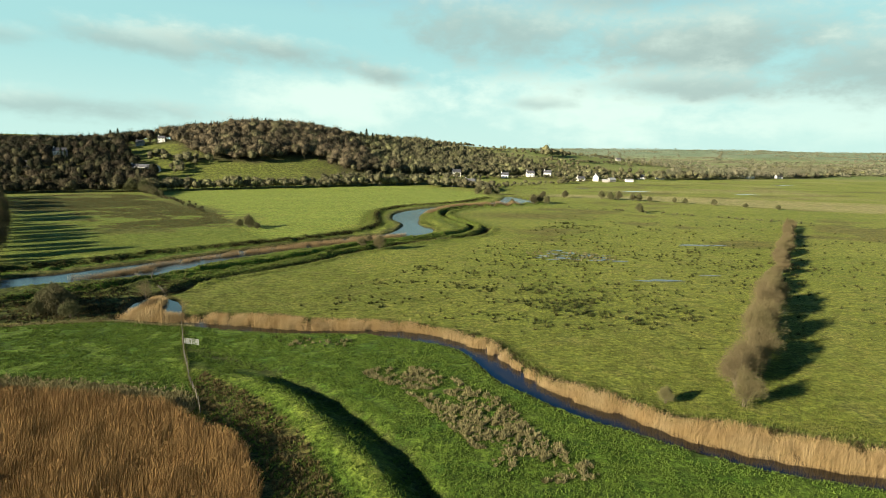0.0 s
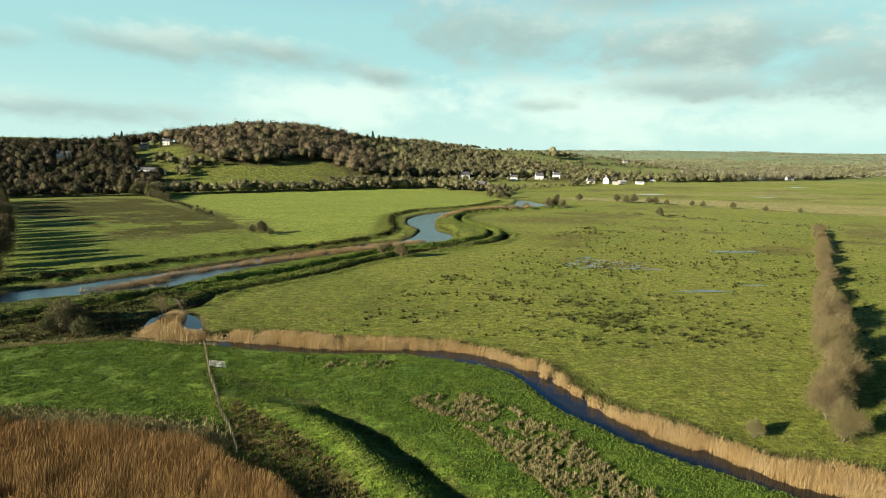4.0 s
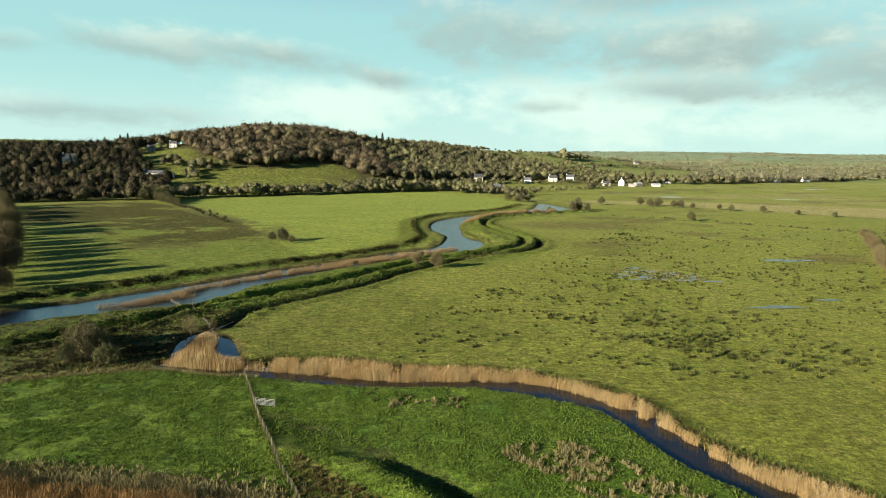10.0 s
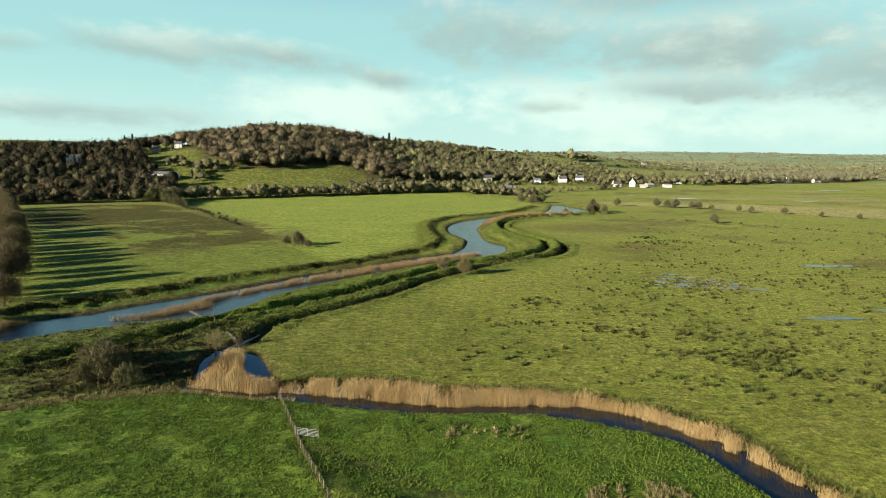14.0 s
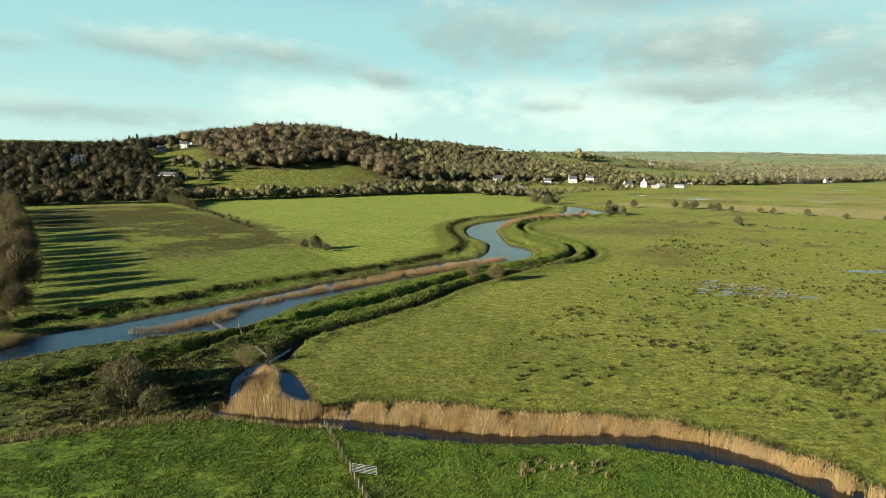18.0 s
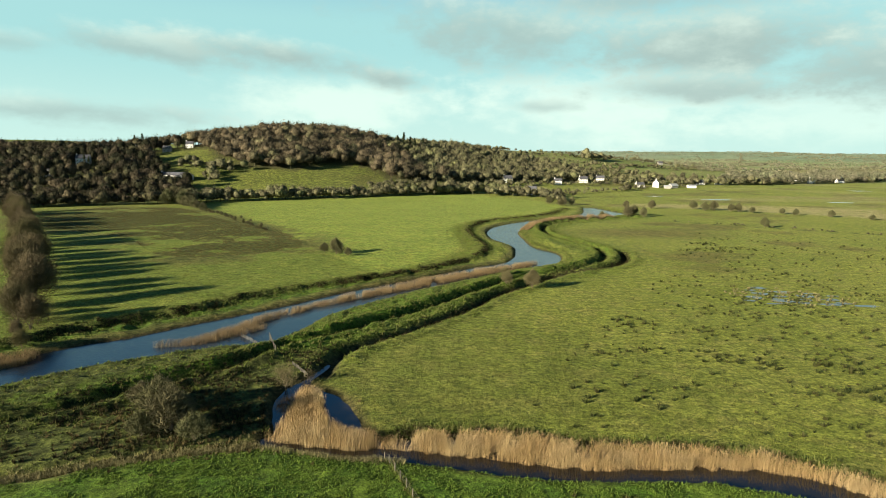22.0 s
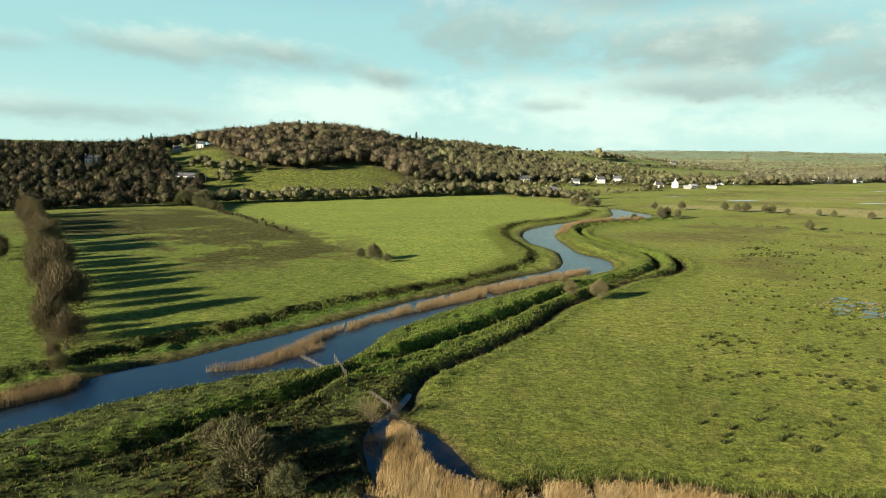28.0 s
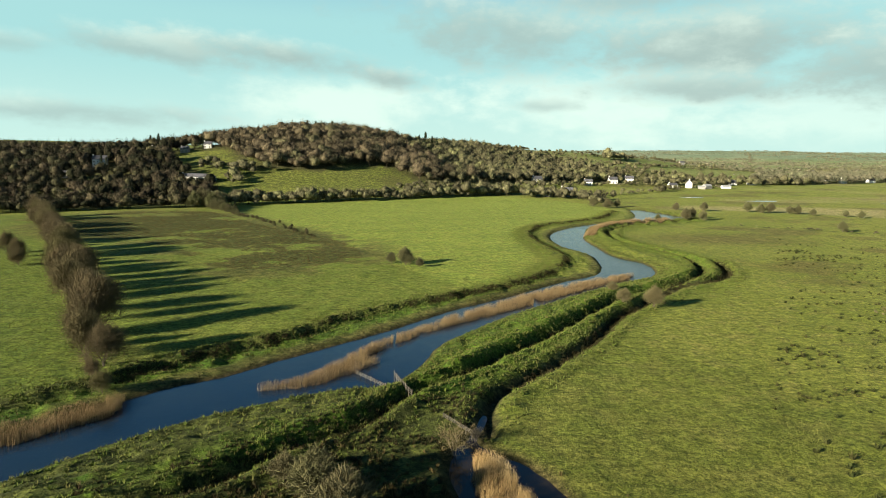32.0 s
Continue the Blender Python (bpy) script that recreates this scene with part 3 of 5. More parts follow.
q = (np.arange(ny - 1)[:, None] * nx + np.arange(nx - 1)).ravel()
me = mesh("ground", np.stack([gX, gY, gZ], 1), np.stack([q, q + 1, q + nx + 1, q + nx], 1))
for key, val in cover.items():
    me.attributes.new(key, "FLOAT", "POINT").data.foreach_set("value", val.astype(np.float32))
me.polygons.foreach_set("use_smooth", np.ones(len(q), bool))
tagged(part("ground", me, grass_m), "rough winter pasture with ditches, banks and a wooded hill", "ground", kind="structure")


def ground_z(X, Y):
    """Height of the ground's mesh."""
    X, Y = np.asarray(X, float), np.asarray(Y, float)
    i, j = np.clip(np.searchsorted(gx, X) - 1, 0, nx - 2), np.clip(np.searchsorted(gy, Y) - 1, 0, ny - 2)
    u, v = (X - gx[i]) / (gx[i + 1] - gx[i]), (Y - gy[j]) / (gy[j + 1] - gy[j])
    Z = gZ.reshape(ny, nx)
    return (Z[j, i] * (1 - u) + Z[j, i + 1] * u) * (1 - v) + (Z[j + 1, i] * (1 - u) + Z[j + 1, i + 1] * u) * v


# ---- water ----
def resample(P, n):
    s = np.concatenate([[0], np.cumsum(np.hypot(*np.diff(P, axis=0).T))])
    t = np.linspace(0, s[-1], n)
    return np.stack([np.interp(t, s, P[:, 0]), np.interp(t, s, P[:, 1])], 1)


def sheet(name, A, B, label, z=WATER, n=200, mat=water_m):
    """A strip of water between two banks, reaching under them."""
    A, B = resample(A, n), resample(B, n)
    d = (A - B) / np.maximum(np.hypot(*(A - B).T), 1e-6)[:, None]
    A, B = A + d * 1.6, B - d * 1.6
    v = np.concatenate([np.c_[A, np.full(n, z)], np.c_[B, np.full(n, z)]])
    i = np.arange(n - 1)
    return tagged(part(name, mesh(name, v, np.stack([i, i + n, i + n + 1, i + 1], 1)), mat), label, "water", kind="structure")


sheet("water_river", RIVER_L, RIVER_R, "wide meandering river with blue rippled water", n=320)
sheet("water_stream", STREAM_S, STREAM_N, "narrow reed-lined stream with dark water", WATER + 0.004, mat=stream_m)
bm = bmesh.new()
f = bm.faces.new([bm.verts.new((x, y, WATER + 0.008)) for x, y in POND.mean(0) + (POND - POND.mean(0)) * 1.03])
f.normal_update()
tagged(part("water_pond", bm, stream_m), "dark pool where the ditches meet", "water", kind="structure")


def pool(cx, cy, rx, ry, seed):
    """Standing rain water lying in the grass, with an uneven rim."""
    a = np.linspace(0, 2 * np.pi, 48, endpoint=False)
    r = 0.62 + 0.7 * vnoise(np.cos(a) * 2.2 + 9, np.sin(a) * 2.2 + 5, 1.0, seed)
    x, y = cx + 1.25 * rx * r * np.cos(a), cy + 1.25 * ry * r * np.sin(a)
    z = float(np.percentile(ground_z(np.append(x, (x + cx) / 2), np.append(y, (y + cy) / 2)), 84)) + 0.04
    bm = bmesh.new()
    bm.faces.new([bm.verts.new(p) for p in zip(x, y, np.full(48, z))]).normal_update()
    return tagged(part("puddle", bm, still_m), "shallow flood water standing in the pasture", "puddle", "pools in the pasture")


for spec in ((63, 206, 2.6, 1.3, 1), (52, 210, 2.4, 1.9, 2), (57, 219, 2.4, 1.6, 3), (46, 213, 1.8, 1.4, 4), (71, 204, 2.4, 0.9, 5), (50, 217, 1.9, 1.2, 15), (61, 214, 2.2, 1.5, 16), (56, 208, 2.0, 1.1, 17),
             (66, 211, 1.9, 1.1, 18), (53, 224, 1.6, 1.2, 19), (43, 209, 1.5, 0.8, 20), (48, 206, 1.8, 0.8, 21), (67, 207, 1.7, 1.0, 22), (59, 211, 1.5, 0.9, 23), (54, 214, 1.4, 0.9, 24), (64, 218, 1.3, 0.8, 25),
             (49, 221, 1.4, 0.8, 26), (69, 215, 1.2, 0.7, 27), (116, 243, 9.0, 1.8, 6), (75, 174, 4.2, 1.2, 7),
             (69, 173, 3.0, 0.7, 8), (92, 182, 3.0, 0.6, 9), (195, 566, 10, 4.5, 11), (150, 598, 8, 2.4, 12), (420, 716, 12, 4, 13), (292, 550, 9, 2.5, 14)):
    pool(*spec)


# ---- reeds and grasses ----
def scatter(P, density, seed):
    r = np.random.default_rng(seed)
    lo, hi = P.min(0), P.max(0)
    n = int((hi - lo).prod() * density)
    x, y = r.uniform(lo[0], hi[0], n), r.uniform(lo[1], hi[1], n)
    m = inside(x, y, P)
    return x[m], y[m]


def blades(x, y, z, height, width, lean, seed, plume=0.0):
    """Upright bent blades, one or two triangles each."""
    r = np.random.default_rng(seed)
    n = len(x)
    a = r.uniform(0, 2 * np.pi, n)
    hgt = height * r.uniform(0.55, 1.15, n)
    la = r.normal(0.6, 0.8, n)
    off = np.stack([np.cos(la), np.sin(la)], 1) * (lean * hgt * np.abs(r.normal(0.5, 0.5, n)))[:, None]
    w = np.stack([np.cos(a), np.sin(a)], 1) * (width * r.uniform(0.7, 1.4, n) / 2)[:, None]
    base, top = np.stack([x, y, z], 1), np.stack([x + off[:, 0], y + off[:, 1], z + hgt], 1)
    w3 = np.c_[w, np.zeros(n)]
    out = [np.stack([base - w3, base + w3, top], 1)]
    if plume:
        t2 = top + np.c_[off * 0.25, np.full(n, 0.12)]
        mid = base + (top - base) * 0.72
        out.append(np.stack([mid, t2 + w3 * plume, t2 - w3 * plume * 0.3], 1))
    return np.concatenate(out)


def clumps(x, y, z, size, count, width, seed):
    """Tufts: blades splayed from one foot."""
    r = np.random.default_rng(seed)
    n = len(x)
    X, Y, Z, S = (np.repeat(v, count) for v in (x, y, z, size))
    a, t = r.uniform(0, 2 * np.pi, n * count), np.abs(r.normal(0.55, 0.3, n * count))
    L = S * r.uniform(0.6, 1.2, n * count)
    d = np.stack([np.cos(a) * np.sin(t), np.sin(a) * np.sin(t), np.cos(t)], 1) * L[:, None]
    foot = np.stack([X, Y, Z], 1) + np.c_[np.stack([np.cos(a), np.sin(a)], 1) * (S * 0.3 * r.uniform(0, 1, n * count))[:, None], np.full(n * count, -0.02)]
    b = a + np.pi / 2 + r.normal(0, 0.5, n * count)
    w = np.c_[np.stack([np.cos(b), np.sin(b)], 1) * (S * width)[:, None], np.zeros(n * count)]
    tone = np.repeat(r.uniform(0, 1, n), count)
    return np.stack([foot - w, foot + w, foot + d], 1), tone


def reed_stand(name, P, density, height, mat, seed, label, floor=None, width=0.036, lean=0.30, gaps=0.24):
    x, y = scatter(P, density, seed)
    rim = line_dist(x, y, np.vstack([P, P[:1]]), 5)
    keep = (vnoise(x, y, 0.35, seed) > gaps) & (rim > 1.1 * vnoise(x, y, 0.7, seed + 5) - 0.1)
    x, y, rim = x[keep], y[keep], rim[keep]
    z = np.maximum(ground_z(x, y), WATER - 0.3) if floor is None else np.full(len(x), floor)
    hh = height * (0.6 + 0.45 * vnoise(x, y, 0.25, seed + 1) + 0.25 * vnoise(x, y, 1.1, seed + 2)) * (0.62 + 0.38 * np.clip(rim / 1.5, 0, 1))
    t = blades(x, y, z, hh, width, lean, seed, 1.1)
    tone = np.tile(vnoise(x, y, 0.4, seed + 3), 2)
    return tagged(soup(name, t, mat, tone=tone), label, "reeds", kind="stuff")


reed_stand("stream_reeds", REEDS, 100, 2.1, reed_m, 11, "tall dry golden reeds standing along the stream", width=0.036, lean=0.5)
reed_stand("pond_reeds", TRIANGLE, 95, 1.9, reed_m, 12, "wedge of dry golden reeds in the pool", width=0.036)
reed_stand("river_reeds", ISLAND, 50, 1.4, rivreed_m, 13, "strip of dry tan reeds standing in the river")
nearbed = BED.copy()
nearbed[:, 1] = np.maximum(nearbed[:, 1], 44)
nearbed[:, 0] = np.maximum(nearbed[:, 0], -100)
reed_stand("reed_bed", nearbed, 78, 1.7, reedbed_m, 14, "dense bed of rust-brown dead reeds", width=0.038, gaps=0.08)
x, y = rng.uniform(-100, -27, 4200), rng.normal(0, 1.5, 4200)
y = y + np.interp(x, [-100, -60, -49, -32, -27], [92, 89.8, 88.8, 86.2, 82.5])
t, tone = clumps(x, y, ground_z(x, y), rng.uniform(0.4, 0.85, len(x)), 10, 0.08, 15)
tagged(soup("reed_bed_edge", t, straw_m, tone=tone), "pale tangled grass along the edge of the reed bed", "grass", kind="stuff")
x = rng.uniform(-100, -44, 2200)
y = np.where(x < -63, np.interp(x, SOUTH_DITCH[:, 0], SOUTH_DITCH[:, 1]), np.interp(x, STREAM_S[:, 0], STREAM_S[:, 1]) - 0.3) + rng.normal(0, 0.6, len(x))
t, tone = clumps(x, y, ground_z(x, y), rng.uniform(0.3, 0.8, len(x)), 8, 0.06, 16)
tagged(soup("ditch_edge_reeds", t, straw_m, tone=tone), "short dry reeds fringing the field ditch", "reeds", kind="stuff")

REACH = np.array([(-2, 352), (6, 376), (22, 399), (44, 411), (64, 420), (66, 414), (44, 404), (26, 392), (11, 372), (4, 351)], float)
reed_stand("reach_reeds", REACH, 22, 1.7, rivreed_m, 18, "dull brown reeds along the far reach of the river", width=0.07)
FRINGE = np.array([(-150, 134), (-124, 147.5), (-119.5, 152.5), (-115, 157.5), (-116.5, 163.5), (-121, 162), (-128, 154), (-150, 145)], float)
reed_stand("bank_reeds", FRINGE, 70, 1.4, rivreed_m, 17, "dull brown reeds below the hedge at the water", WATER)

# rushes in the meadow by the stream
x, y = scatter(TUSSOCK, 3.2, 21)
keep = fbm(x, y, 0.22, 4) > 0.43
x, y = x[keep], y[keep]
x, y = np.append(x, rng.uniform(-21, -8, 26)), np.append(y, rng.uniform(110, 114, 26))
t, tone = clumps(x, y, ground_z(x, y), rng.uniform(0.32, 0.75, len(x)), 26, 0.14, 22)
tagged(soup("rush_tussocks", t, straw_m, tone=tone), "pale straw-coloured rush tussocks in the meadow", "rushes", kind="stuff")

x, y = scatter(WET, 0.28, 23)
t, tone = clumps(x, y, ground_z(x, y), rng.uniform(0.35, 0.8, len(x)), 22, 0.13, 24)
tagged(soup("pool_rushes", t, straw_m, tone=tone), "pale rush tufts standing among the flood pools", "rushes", kind="stuff")

# dark rushes in the great pasture
n = 52000
x, y = rng.uniform(-40, 210, n), rng.uniform(112, 345, n)
knots = ramp(fbm(x, y * 1.6, 0.09, 31), 0.42, 0.6)
want = knots * np.maximum.reduce([bell(x, y, 36, 142, 34, 13), 0.8 * bell(x, y, -14, 157, 14, 9), 0.55 * bell(x, y, 14, 186, 26, 14), 0.8 * bell(x, y, 56, 212, 16, 12), 0.3 * bell(x, y, 90, 200, 60, 45), 0.7 * bell(x, y, 22, 160, 44, 10),
                                  0.9 * ramp(fbm(x, y, 0.03, 36), 0.4, 0.5) * bell(x, y, 45, 310, 60, 24)])
keep = (rng.uniform(0, 1, n) < want * 0.62 + 0.012) & (edge_dist(x, y, STREAM, 8) > 3) & (line_dist(x, y, DITCH_2, 8) > 4) & (line_dist(x, y, DITCH_1, 8) > 7) & (x > -50 + (y - 120) * 0.55 + 12)
x, y = x[keep], y[keep]
t, tone = clumps(x, y, ground_z(x, y), rng.uniform(0.4, 0.95, len(x)) * (0.7 + 0.5 * vnoise(x, y, 0.09, 34)), 24, 0.15, 33)
tagged(soup("pasture_rushes", t, tuft_m, tone=tone), "scattered dark rush tufts in the pasture", "rushes", kind="stuff")

# short tufts over the pastures
n = 170000
u = rng.uniform(0, 1, n)
y = 66 + 230 * u ** 1.7
x = rng.uniform(-0.75, 0.78, n) * (y + 25) - 5
keep = (edge_dist(x, y, STREAM, 6) > 0.5) & ~inside(x, y, BED) & (edge_dist(x, y, POND, 6) > 0.5) & (edge_dist(x, y, RIVER, 6) > 1.5) & (vnoise(x, y, 0.3, 43) > 0.3)
keep &= (x > -62 + (y - 122) * 0.55) & (y > np.interp(x, STREAM_N[:, 0], STREAM_N[:, 1])) | (y > np.interp(x, BANK_L[:, 0], BANK_L[:, 1], right=900))
x, y = x[keep], y[keep]
t, tone = clumps(x, y, ground_z(x, y), rng.uniform(0.12, 0.30, len(x)), 5, 0.2, 44)
tagged(soup("pasture_grass", t, pasture_m, tone=tone), "short tufted winter grass of the pastures", "grass", kind="stuff")

# grass on the near meadow, the banks and the verge of the ditches
n = 130000
x, y = rng.uniform(-110, 60, n), rng.uniform(52, 129, n)
keep = (edge_dist(x, y, STREAM, 6) > 0.5) & (edge_dist(x, y, BED, 6) > 0) & (edge_dist(x, y, POND, 6) > 0.5) & (vnoise(x, y, 0.5, 41) > 0.3) & (y < np.interp(x, SOUTH_DITCH[:, 0], SOUTH_DITCH[:, 1], right=200) - 0.5) & (y < np.interp(x, STREAM_N[:, 0], STREAM_N[:, 1]))
x, y = x[keep], y[keep]
t, tone = clumps(x, y, ground_z(x, y), rng.uniform(0.14, 0.36, len(x)), 6, 0.17, 42)
tagged(soup("meadow_grass", t, grassblade_m, tone=tone), "lush tufted green grass of the near meadow", "grass", kind="stuff")


def along(P, n, wide, seed):
    r = np.random.default_rng(seed)
    Q = resample(P, n)
    return Q[:, 0] + r.normal(0, wide, n), Q[:, 1] + r.normal(0, wide, n)


xs, ys = zip(along(BANK_L[6:], 17000, 3.4, 51), along(DITCH_1, 19000, 4.2, 52), along(RIVER_R, 17000, 5.0, 53), along(DITCH_2, 4000, 3.0, 54), along(STREAM_N[:-14] + [0.6, 1.2], 6000, 0.8, 57))
x, y = np.concatenate(xs), np.concatenate(ys)
keep = (edge_dist(x, y, RIVER, 6) > 0.8) & (edge_dist(x, y, POND, 5) > 0.6) & (line_dist(x, y, DITCH_2, 5) > 1.6)
x, y = x[keep], y[keep]
t, tone = clumps(x, y, ground_z(x, y), rng.uniform(0.22, 0.68, len(x)) ** 1.2, 9, 0.11, 55)
tagged(soup("bank_grass", t, bankgrass_m, tone=tone), "long tussocky grass on the river banks", "grass", kind="stuff")

# bramble, plus dark clumps standing in for bank shade and the reeds' shadow
xs, ys = zip(along(DITCH_1, 2400, 0.5, 61), along(DITCH_2[12:], 3400, 0.9, 62), along(BANK_L[10:] + [1.6, -1.2], 6500, 0.8, 63), along(STREAM_N[:-14] + [0.5, 0.9], 2600, 0.35, 74))
x, y = np.concatenate(xs), np.concatenate(ys)
keep = (edge_dist(x, y, RIVER, 6) > 0.4) & (fbm(x, y, 0.16, 81) > 0.42)
x, y = x[keep], y[keep]
t, tone = clumps(x, y, ground_z(x, y), rng.uniform(0.3, 0.7, len(x)), 14, 0.08, 64)
tagged(soup("bramble_banks", t, bramble_m, tone=tone), "dark bramble and dead growth along ditches, doubling as bank and reed shadow", "scrub", kind="stuff")
zone = np.array([(-120, 112), (-92, 120), (-62, 130), (-67, 146), (-61, 158), (-59, 168), (-75, 163), (-98, 143), (-125, 124)], float)
x, y = scatter(zone, 1.5, 67)
keep = (edge_dist(x, y, POND, 5) > 1) & (vnoise(x, y, 0.25, 68) > 0.42)
x, y = x[keep], y[keep]
t, tone = clumps(x, y, ground_z(x, y), rng.uniform(0.3, 0.75, len(x)), 16, 0.09, 69)
tagged(soup("wet_scrub", t, bramble_m, tone=tone), "dark tangled marsh growth beside the pool", "scrub", kind="stuff")
x, y = scatter(BROWN, 1.1, 73)
keep = 0.6 * fbm(x, y * 1.8, 0.035, 14) + 0.4 * fbm(x, y * 1.4, 0.16, 15) > 0.42
x, y = x[keep], y[keep]
t, tone = clumps(x, y, ground_z(x, y), rng.uniform(0.2, 0.45, len(x)), 7, 0.25, 76)
tagged(soup("field_rushes", t, fieldrush_m, tone=tone), "brown rush patches in the far field", "rushes", kind="stuff")
x, y = scatter(SCRUB, 2.2, 65)
xb, yb = rng.normal(-76, 8, 900), rng.normal(134, 5.5, 900)
keep = edge_dist(xb, yb, POND, 5) > 1
x, y = np.append(x, xb[keep]), np.append(y, yb[keep])
t, tone = clumps(x, y, ground_z(x, y), rng.uniform(0.3, 0.65, len(x)), 16, 0.12, 66)
tagged(soup("rough_scrub", t, fieldrush_m, tone=tone), "rough brown scrub below the embankment", "scrub", kind="stuff")


# ---- trees ----
def tube(P, R, sides=5):
    P, out, rings = [Vector(p) for p in P], [], []
    for i, p in enumerate(P):
        d = (P[min(i + 1, len(P) - 1)] - P[max(i - 1, 0)]).normalized()
        a = d.orthogonal().normalized()
        b = d.cross(a)
        rings.append([p + (a * math.cos(2 * math.pi * k / sides) + b * math.sin(2 * math.pi * k / sides)) * R[i] for k in range(sides)])
    for r0, r1 in zip(rings, rings[1:]):
        for k in range(sides):
            m = (k + 1) % sides
            out += [(r0[k], r0[m], r1[m]), (r0[k], r1[m], r1[k])]
    return out


def bare_tree(name, seed, height, wide, stems, limbs, twigs, twig_mat, size=0.8, thick=0.05):
    """A leafless tree or shrub: stems, branches and a crown of twigs. Stands at the origin."""
    r = np.random.default_rng(seed)
    root = new(name)
    wood, arms, tips = [], [], []
    for s in range(stems):
        a, lean = r.uniform(0, 2 * np.pi), (0.05 if stems == 1 else r.uniform(0.15, 0.55))
        top = Vector((math.cos(a) * lean * height * 0.5, math.sin(a) * lean * height * 0.5, height * r.uniform(0.6, 0.75)))
        pts = [Vector((0, 0, -0.3)) + (top - Vector((0, 0, -0.3))) * (i / 4) + Vector(r.normal(0, 0.03 * height, 3)) * (0 < i < 4) * 0.5 for i in range(5)]
        r0 = height * (0.026 if stems == 1 else 0.014)
        wood += tube(pts, [r0 * (1 - 0.2 * i) for i in range(5)], 6)
        for j in range(limbs):
            u = r.uniform(0.28, 1.0)
            base = pts[0].lerp(pts[4], u)
            b, up = r.uniform(0, 2 * np.pi), r.uniform(0.15, 1.1)
            L = wide * r.uniform(0.55, 1.0) * (1.15 - 0.5 * u)
            d = Vector((math.cos(b), math.sin(b), up)).normalized()
            p1 = base + d * L * 0.5 + Vector((0, 0, 0.05 * L))
            p2 = base + d * L * 0.95 + Vector((0, 0, 0.18 * L))
            arms += tube([base, p1, p2], [r0 * 0.45, r0 * 0.28, r0 * 0.08], 4)
            tips += [p1, p2, p1.lerp(p2, 0.5)]
            for _ in range(2):
                c = p1.lerp(p2, r.uniform(0, 0.7))
                e = c + Vector(r.normal(0, 1, 3)).normalized() * L * 0.4 + Vector((0, 0, L * 0.2))
                arms += tube([c, e], [r0 * 0.2, r0 * 0.05], 3)
                tips += [e, c.lerp(e, 0.6)]
    tips = np.array([tuple(p) for p in tips])
    c = tips[r.integers(0, len(tips), twigs)] + r.normal(0, 0.085 * height, (twigs, 3))
    c[:, 2] = np.maximum(c[:, 2], 0.25)
    c[:, :2] *= np.sqrt(np.clip(1 - ((c[:, 2] - 0.35 * height) / (0.78 * height)) ** 2, 0.12, 1))[:, None]
    heart = np.array([0, 0, height * 0.35])
    d = c - heart
    d /= np.linalg.norm(d, axis=1)[:, None]
    d = d * 0.7 + r.normal(0, 0.55, (twigs, 3)) + [0, 0, 0.35]
    d /= np.linalg.norm(d, axis=1)[:, None]
    L = size * r.uniform(0.5, 1.2, twigs)
    w = np.cross(d, r.normal(0, 1, (twigs, 3)))
    w /= np.linalg.norm(w, axis=1)[:, None]
    w *= (thick * r.uniform(0.6, 1.4, twigs))[:, None]
    part("trunk", mesh("trunk", np.array([tuple(v) for t in wood for v in t]), np.arange(len(wood) * 3).reshape(-1, 3)), bark_m, root)
    part("branches", mesh("branches", np.array([tuple(v) for t in arms for v in t]), np.arange(len(arms) * 3).reshape(-1, 3)), bark_m, root)
    soup("crown", np.stack([c - w, c + w, c + d * L[:, None]], 1), twig_mat, root, label="fine bare twigs")
    return root


def place(ob, x, y, s=1.0, turn=0.0, high=1.0, sink=0.1):
    z = float(ground_z(np.array([x]), np.array([y]))[0]) - sink
    return pose(x, y, z, 0, 0, turn) @ Matrix.Diagonal((s, s, s * high, 1))


def grove(kinds, spots, label, category, group):
    """Copies of the given trees at (x, y, size) spots. The first ones made stand at the first spots."""
    for i, (x, y, s) in enumerate(spots):
        src = kinds[i % len(kinds)]
        m = place(src, x, y, s, float(rng.uniform(0, 360)), float(rng.uniform(0.88, 1.15)))
        if "used" not in src:
            src.matrix_basis = m
            src["used"] = 1
            ob = src
        else:
            keep_scale = src.scale.copy()
            src.scale = (1, 1, 1)
            ob = copy_thing(src, m)
            src.scale = keep_scale
        tagged(ob, label, category, group)


thorns = [bare_tree("hawthorn", 70 + i, 6.0, 3.4, 4, 8, 9500, twig_m, 0.7, 0.019) for i in range(4)]
P = resample(smooth([(53.5, 85), (74, 119), (104, 168), (145, 234), (191, 308)]), 46)
spots = [(float(x + rng.normal(0, 0.8)), float(y + rng.normal(0, 1.2)), float(rng.uniform(0.7, 1.15)) * (1.15 if i < 14 else 0.85)) for i, (x, y) in enumerate(P)]
grove(thorns, spots, "bare tan hawthorn standing in the pasture hedge", "shrub", "hawthorns of the pasture hedge")
ivied = [bare_tree("hedge_tree", 80 + i, 6.2, 3.0, 4, 9, 12000, ivy_m, 0.6, 0.024) for i in range(4)]
P = resample(smooth([(-121, 164), (-131, 179), (-150, 208), (-176, 244), (-226, 317), (-296, 408)]), 46)
spots = [(float(x + rng.normal(0, 1.0)), float(y + rng.normal(0, 1.5)), float(rng.choice([rng.uniform(0.5, 0.85), rng.uniform(1.05, 1.55)]) * (0.95 if i < 6 else 1.25))) for i, (x, y) in enumerate(P)]
grove(ivied, spots, "dark ivied hedge tree beside the river field", "tree", "trees of the field hedge")
